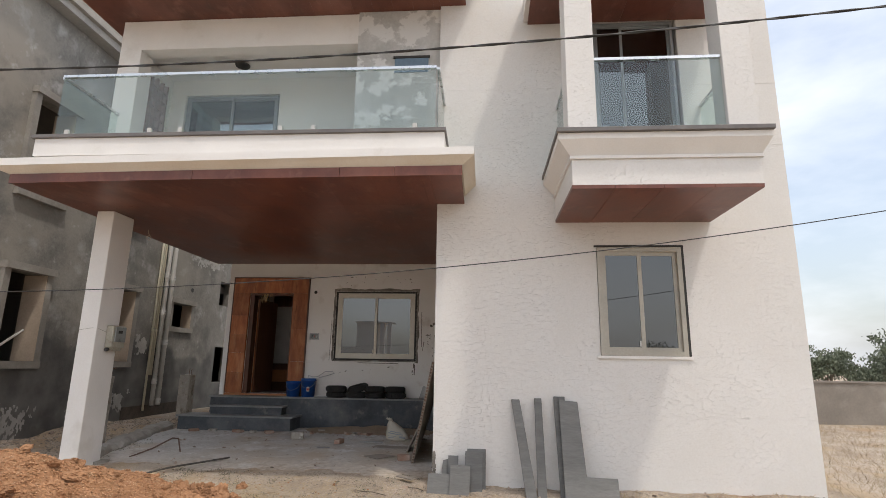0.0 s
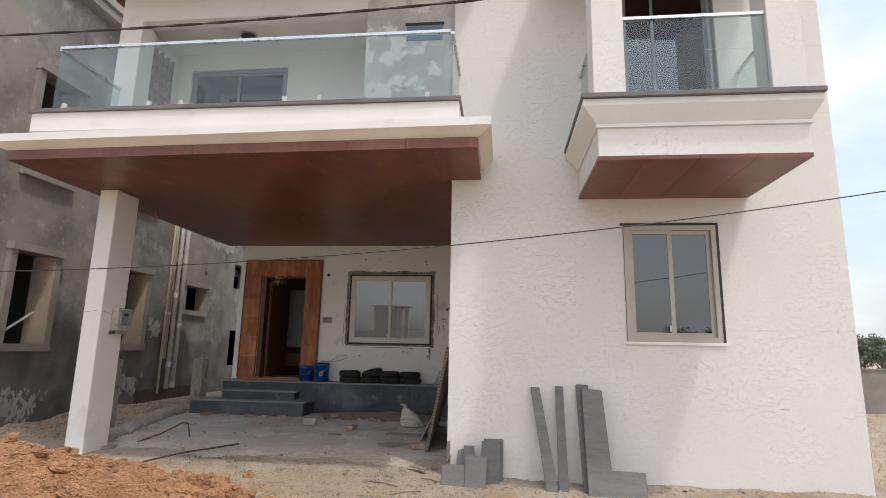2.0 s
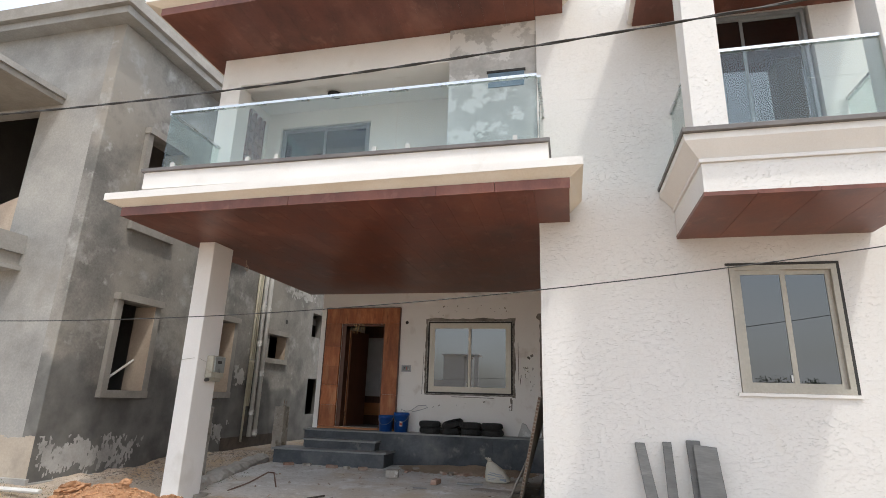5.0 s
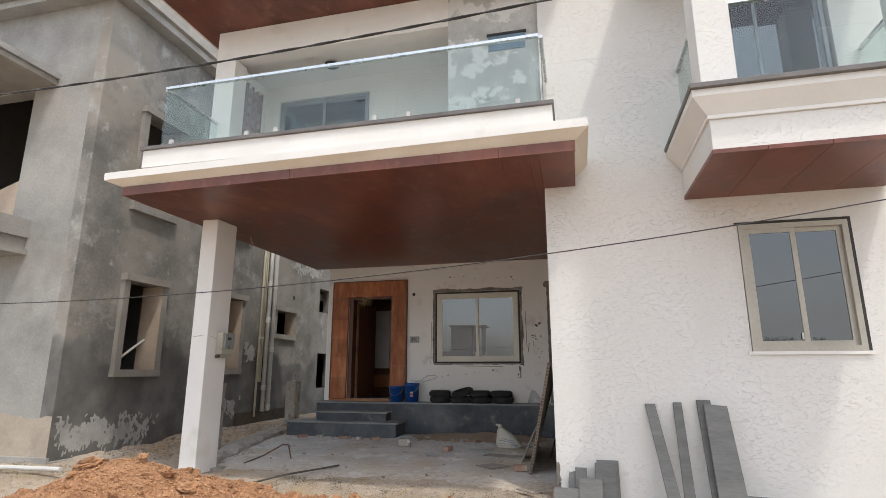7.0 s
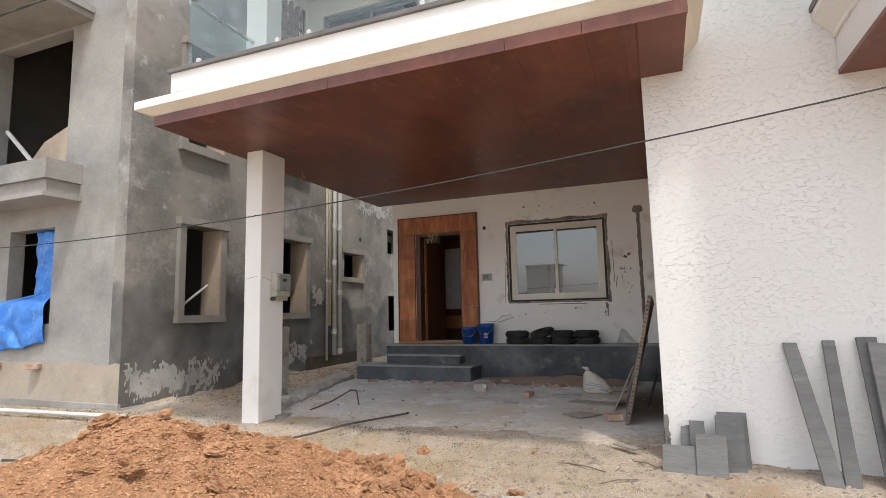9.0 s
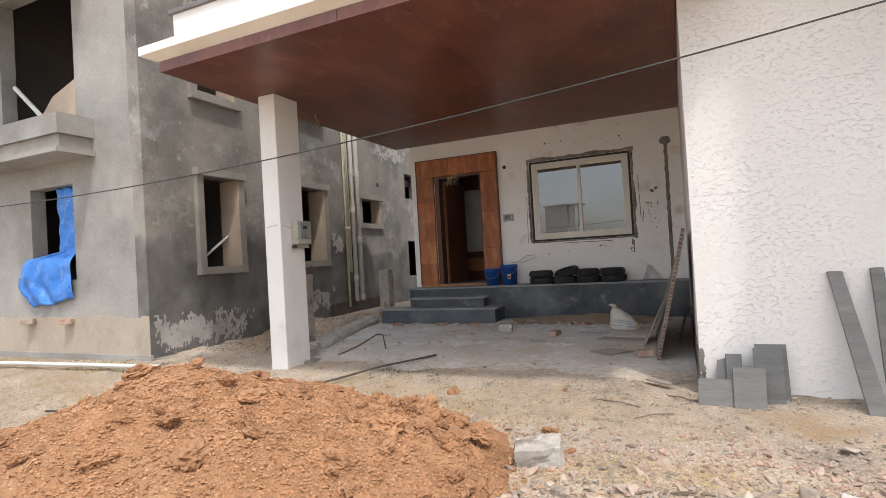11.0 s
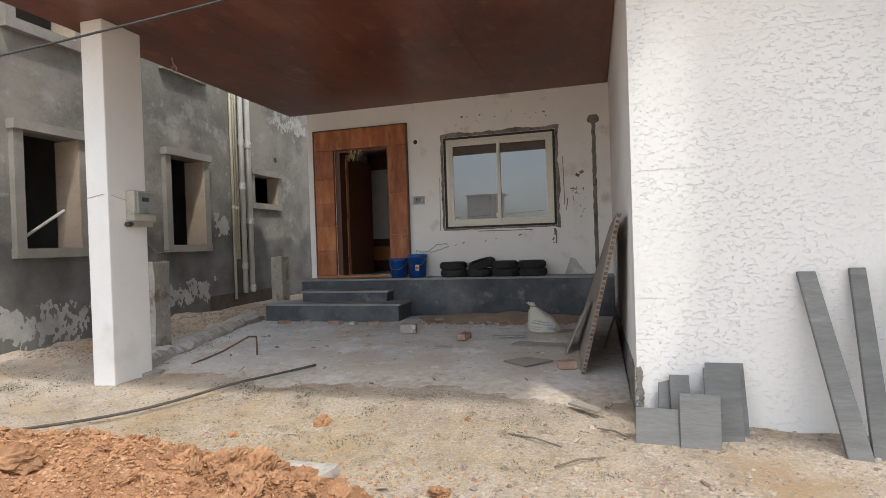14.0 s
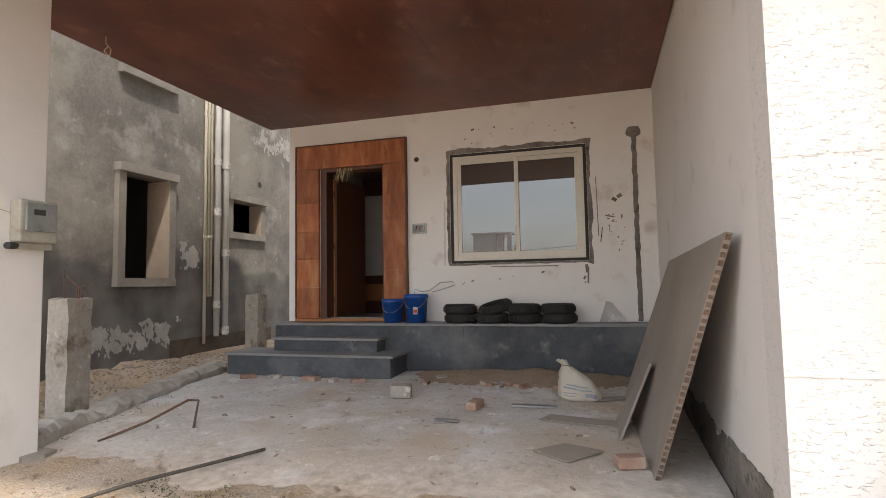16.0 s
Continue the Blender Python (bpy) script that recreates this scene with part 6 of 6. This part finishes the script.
def grit(name, n, spot, smin, smax, mat, label, seed, flat=0.7):
    """Many small angular stones joined in one mesh."""
    rng = random.Random(seed)
    verts, faces = [], []
    for _ in range(n):
        x, y = spot(rng)
        s = smin + (smax - smin) * rng.random() ** 2.5
        if mat in ("rubble", "sand_grit") and heap_z(x, y) > ground_z(x, y):
            continue
        if mat == "crumb" and heap_z(x, y) < ground_z(x, y):
            continue
        z = max(rough_ground(x, y), heap_z(x, y)) + s * 0.15
        m = Euler((rng.random() * 6, rng.random() * 6, rng.random() * 6)).to_matrix()
        base = len(verts)
        for c in ((1, 0, 0), (-1, 0, 0), (0, 1, 0), (0, -1, 0), (0, 0, 1), (0, 0, -1)):
            v = m @ Vector(c) * s * (0.65 + 0.7 * rng.random())
            verts.append((x + v.x, y + v.y, z + v.z * flat))
        for a, b, c in ((0, 2, 4), (2, 1, 4), (1, 3, 4), (3, 0, 4), (2, 0, 5), (1, 2, 5), (3, 1, 5), (0, 3, 5)):
            faces.append((base + a, base + b, base + c))
    me = bpy.data.meshes.new(name)
    me.from_pydata(verts, [], faces)
    me.materials.append(M[mat])
    return tagged(new(name, me), label, "gravel", kind="stuff")


grit("gravel", 13000, lambda r: (r.gauss(-0.2, 1.5), r.gauss(4.45, 0.72)), 0.004, 0.028, "rubble", "scattered pale grit and crushed stone", 61)
grit("gravel", 9000, lambda r: (-6 + 10 * r.random(), 3.0 + 4.2 * r.random()), 0.003, 0.016, "rubble", "fine scattered grit on the ground", 62)
grit("soil_crumbs", 42000, lambda r: (r.gauss(-3.4, 0.95), r.gauss(4.15, 0.8)), 0.003, 0.016, "clod", "loose orange soil crumbs on the heap", 63)
grit("soil_crumbs", 20000, lambda r: (r.gauss(-3.5, 0.95), r.gauss(4.15, 0.8)), 0.0025, 0.009, "crumb", "pale grains on the soil heap", 65)
grit("gravel", 500, lambda r: (-3.6 + 2.2 * r.random(), 10.35 + 0.4 * (r.random() - 0.7)), 0.008, 0.03, "rubble", "brick crumbs along the plinth", 64)


def scatter_blades(name, n, spot, length, width, mat, label, seed, stand):
    rng = random.Random(seed)
    verts, faces = [], []
    for _ in range(n):
        x, y = spot(rng)
        z = rough_ground(x, y) + 0.004
        a = rng.random() * 6.283
        ln = length * (0.4 + rng.random())
        up = stand * (0.3 + 0.9 * rng.random()) * ln
        d = Vector((math.cos(a), math.sin(a), 0)) * ln
        w = Vector((-math.sin(a), math.cos(a), 0)) * width
        p = Vector((x, y, z))
        base = len(verts)
        for q in (p - w, p + w, p + d * 0.6 + w * 0.8 + Vector((0, 0, up)), p + d * 0.6 - w * 0.8 + Vector((0, 0, up)), p + d + Vector((0, 0, up * 0.9))):
            verts.append(tuple(q))
        faces += [(base, base + 1, base + 2, base + 3), (base + 3, base + 2, base + 4)]
    me = bpy.data.meshes.new(name)
    me.from_pydata(verts, [], faces)
    me.materials.append(M[mat])
    return tagged(new(name, me), label, "grass", kind="stuff")


scatter_blades("dry_straw", 9000, lambda r: (r.gauss(-3.0, 1.5), r.gauss(6.25, 0.42)), 0.05, 0.0016, "straw", "scattered dry straw on the ground", 31, 0.12)
scatter_blades("dry_straw", 9000, lambda r: (-11.5 + 5.4 * r.random(), 4.4 + 2.5 * r.random()), 0.06, 0.0022, "hay", "dry brown grass on the ground by the cement wall", 36, 0.35)
scatter_blades("dry_straw", 3500, lambda r: (r.gauss(-1.2, 0.6), r.gauss(5.05, 0.16)), 0.035, 0.0014, "straw", "flattened dry straw beside the rubble", 35, 0.15)
scatter_blades("dry_straw", 3000, lambda r: (-11 + 4.5 * r.random(), 4.6 + 2.2 * r.random()), 0.07, 0.002, "straw", "dry flattened grass by the cement wall", 32, 0.25)
scatter_blades("dry_straw", 1800, lambda r: (1.0 + 3.2 * r.random(), 6.35 + r.gauss(0, 0.22)), 0.09, 0.002, "straw", "dry weeds and straw along the wall foot", 33, 0.25)
scatter_blades("dry_straw", 16000, lambda r: (3.8 + 8 * r.random(), 5 + 11.8 * r.random()), 0.13, 0.003, "hay", "dry grass at the side of the house", 34, 0.5)


def weed_leaves(verts, faces, x, y, r, n, seed):
    rng = random.Random(seed)
    for _ in range(n):
        a, t = rng.random() * 6.283, rng.random()
        rr = r * math.sqrt(rng.random())
        root = Vector((x + math.cos(a) * rr, y + math.sin(a) * rr, 0))
        root.z = rough_ground(root.x, root.y) + r * 0.75 * t * (1 - 0.6 * rr / r)
        a += rng.gauss(0, 1.2)
        d = Vector((math.cos(a), math.sin(a), rng.gauss(0.25, 0.5))).normalized() * r * (0.16 + 0.2 * rng.random())
        w = Vector((-math.sin(a), math.cos(a), rng.gauss(0, 0.4))) * min(r * 0.07, 0.012)
        b = len(verts)
        for q in (root, root + d * 0.5 + w, root + d, root + d * 0.5 - w):
            verts.append(tuple(q))
        faces.append((b, b + 1, b + 2, b + 3))


def weeds(name, spots, mat, label):
    verts, faces = [], []
    for k, (x, y, r, n) in enumerate(spots):
        weed_leaves(verts, faces, x, y, r, n, 100 + k)
    me = bpy.data.meshes.new(name)
    me.from_pydata(verts, [], faces)
    me.materials.append(M[mat])
    return tagged(new(name, me), label, "weed", kind="stuff")


rng = random.Random(8)
weeds("weed_clump", [(0.80, 5.62, 0.15, 420), (0.66, 5.55, 0.08, 90), (0.98, 5.70, 0.09, 110)], "weed", "leafy dark green weed growing by the rubble")
weeds("weed_clump", [(-0.75, 4.55, 0.10, 160), (-0.62, 4.5, 0.06, 60)], "weed", "small weed between the stones")
low = [(-4.6 + 3.6 * rng.random(), 5.75 + 1.45 * rng.random(), 0.03 + 0.04 * rng.random() ** 2, 26) for _ in range(105)]
low += [(-4.3 + 0.9 * rng.random(), 6.75 + 0.5 * rng.random(), 0.04 + 0.04 * rng.random(), 34) for _ in range(20)]
low += [(-5.9 + 0.25 * rng.random(), 7.6 + 1.6 * rng.random(), 0.075, 40) for _ in range(14)]
low += [(-9.6 + 2.2 * rng.random(), 6.2 + 0.65 * rng.random(), 0.09, 22) for _ in range(26)]
low += [(-7.4 + 1.4 * rng.random(), 6.3 + 0.9 * rng.random(), 0.08, 22) for _ in range(26)]
weeds("low_weeds", low, "weed", "tufts of low olive weeds scattered on the dusty ground")
for k in range(5):
    a = Vector((0.15 + 0.5 * rng.random(), 5.45 + 0.3 * rng.random(), 0.36))
    tagged(part("twig", tube([a, a + Vector((0.3, 0.05 * (rng.random() - 0.5), 0.02)), a + Vector((0.65, 0.2 * (rng.random() - 0.5), 0.0))], 0.004, 5), "bark"),
           "dry brown twig lying on the rubble", "twig", "twigs by the weed")
for x, y, tn, ln in ((-0.98, 4.75, 12, 0.3), (-1.2, 6.2, 35, 0.35), (-1.5, 6.45, -25, 0.4), (-1.0, 6.6, -38, 0.25)):
    ob = part("stick", tube([(-ln / 2, 0, 0), (0, 0.02, 0.008), (ln / 2, 0, 0)], 0.006, 6), "bark")
    ob.matrix_basis = pose(x, y, rough_ground(x, y) + 0.02, 0, 0, tn)
    tagged(ob, "dry stick lying on the dusty ground", "stick", "sticks on the ground")
ob = part("crushed_packet", B((-0.07, 0.07, -0.05, 0.05, 0, 0.012), bevel=0.004), "label")
ob.matrix_basis = pose(-0.2, 4.87, rough_ground(-0.2, 4.87) + 0.03, 8, 5, -15)
tagged(ob, "faded crushed paper packet in the rubble", "packet")
tagged(part("white_pipe", tube([(-13, 5.9, 0.50), (-9.9, 6.25, 0.53), (-7.0, 6.35, 0.54)], 0.03, 8), "pvc"), "long pale pipe lying on the grass", "pipe")

# ---- compound wall, trees and the far side ----
wall_x("wall_compound", 4.5, 60, 0.0, 1.50, 17.0, 17.2, [], "far_wall", "weathered grey compound wall")
tagged(part("trim_compound", B((4.5, 60, 16.96, 17.24, 1.502, 1.55)), "far_wall"), "coping of the compound wall", "trim", kind="structure")


def tree(x, y, h, spread, seed, label):
    rng = random.Random(seed)
    z0 = ground_z(x, y) - 0.05
    ob = thing("tree", (x, y, z0), label, "tree", "trees")
    bm = bmesh.new()
    top = Vector((x + 0.2 * rng.random(), y, z0 + h * 0.55))
    add_tube(bm, [(x, y, z0), (x + 0.05, y, z0 + h * 0.3), top], lambda f: 0.028 * h * (1 - 0.55 * f), 8)
    tips = []
    for k in range(9):
        a = 6.283 * k / 9 + rng.random()
        rr = spread * (0.5 + 0.5 * rng.random())
        e = top + Vector((math.cos(a) * rr, math.sin(a) * rr, h * (0.05 + 0.38 * rng.random())))
        s = Vector((x, y, z0 + h * (0.28 + 0.25 * rng.random())))
        add_tube(bm, [s, s.lerp(e, 0.5) + Vector((0, 0, 0.06 * h)), e], lambda f: 0.011 * h * (1 - 0.8 * f), 5)
        tips += [e, s.lerp(e, 0.65) + Vector((0, 0, 0.05 * h))]
    part("trunk", bm, "bark", ob)
    verts, faces = [], []
    for tip in tips:
        for c in range(7):
            ctr = tip + Vector((rng.gauss(0, 0.3), rng.gauss(0, 0.3), rng.gauss(0, 0.18))) * spread * 0.55
            for _ in range(30):
                p = ctr + Vector((rng.gauss(0, 1), rng.gauss(0, 1), rng.gauss(0, 0.6))) * spread * 0.10
                m = Euler((rng.random() * 6, rng.random() * 6, rng.random() * 6)).to_matrix()
                s = 0.028 * h ** 0.6
                b = len(verts)
                for q in ((-s, 0, 0), (0, s * 0.5, 0), (s, 0, 0), (0, -s * 0.5, 0)):
                    verts.append(tuple(p + m @ Vector(q)))
                faces.append((b, b + 1, b + 2, b + 3))
    me = bpy.data.meshes.new("crown")
    me.from_pydata(verts, [], faces)
    me.materials.append(M["leaf"])
    crown = new("crown", me)
    crown.parent = ob
    crown.matrix_parent_inverse = ob.matrix_basis.inverted()
    return ob


for i, (x, y, h, s) in enumerate(((10.6, 19.6, 2.9, 0.9), (11.8, 20.2, 2.7, 1.0), (12.6, 19.4, 2.5, 0.9), (14.2, 20.0, 3.5, 1.3), (15.8, 20.6, 3.2, 1.4), (17.6, 20.0, 3.4, 1.4),
                                   (9.6, 20.6, 2.5, 1.1), (13.4, 21.4, 2.6, 1.2), (20.5, 21.5, 3.8, 1.8), (24, 23, 4.0, 2.0))):
    tree(x, y, h * 0.84, s * 0.9, 40 + i, "thin green shrub tree behind the compound wall")
for i, (x, y, h, s) in enumerate(((13.5, -13, 5.2, 2.4), (17.0, -12, 4.4, 2.2), (9.8, -16, 4.6, 2.2), (21, -14, 5.0, 2.4))):
    tree(x, y, h * 0.66, s * 0.8, 60 + i, "green tree across the road")

# unfinished white house across the road, seen mirrored in the windows
opp = thing("opposite_house", (-8.1, -15, 0.2), "plain white unfinished house across the road", "house")
part("wall", B((-8.85, -7.42, -17, -14, 0.2, 4.62)), "white", opp)
part("wing", B((-12.5, -8.852, -17, -14.5, 0.2, 3.0)), "white", opp)
part("roof", B((-8.95, -7.3, -17.1, -13.9, 4.622, 4.72)), "white", opp)
for x in (-7.12, -6.62):
    part("column", B((x - 0.13, x + 0.13, -14.2, -13.94, 0.2, 4.62)), "white", opp)
part("porch_roof", B((-7.298, -6.4, -15.2, -13.9, 4.622, 4.70)), "white", opp)


# rubble bank between the kerb and the cement wall
grit("gravel", 5200, lambda r: (-6.1 - 1.75 * r.random(), 7.6 + 4.3 * r.random()), 0.004, 0.02, "sand_grit", "earth and rubble banked against the cement wall", 71)
for i in range(34):
    x, y = -6.15 - 1.6 * rng.random(), 7.8 + 3.8 * rng.random()
    s = 0.02 + 0.055 * rng.random() ** 2
    ob = new("rubble_stone", stones[i % 8])
    ob.matrix_basis = pose(x, y, rough_ground(x, y) + s * 0.2, rng.random() * 40, rng.random() * 40, rng.random() * 360) @ Matrix.Diagonal((s, s, s, 1))
    tagged(ob, "dusty rubble stone behind the broken kerb", "stone", "rubble behind the kerb")
grit("gravel", 900, lambda r: (-6.0 + 2.4 * r.random() ** 2, 7.5 + 2.6 * r.random()), 0.004, 0.018, "sand_grit", "earth crumbs spread from the broken kerb", 72)
grit("gravel", 700, lambda r: (-3.9 + 3.0 * r.random(), 9.5 + 0.6 * r.random()), 0.004, 0.02, "sand_grit", "earth crumbs before the plinth", 73)
# litter on the carport floor
for i in range(60):
    x, y = -5.6 + 4.5 * rng.random(), 7.3 + 2.9 * rng.random()
    s = 0.006 + 0.02 * rng.random() ** 2
    ob = new("mortar_crumb", stones[i % 8])
    ob.matrix_basis = pose(x, y, ground_z(x, y) + 0.033, rng.random() * 40, rng.random() * 40, rng.random() * 360) @ Matrix.Diagonal((s * 1.6, s, s, 1))
    tagged(ob, "small crumb of mortar on the carport floor", "stone", "crumbs on the floor")
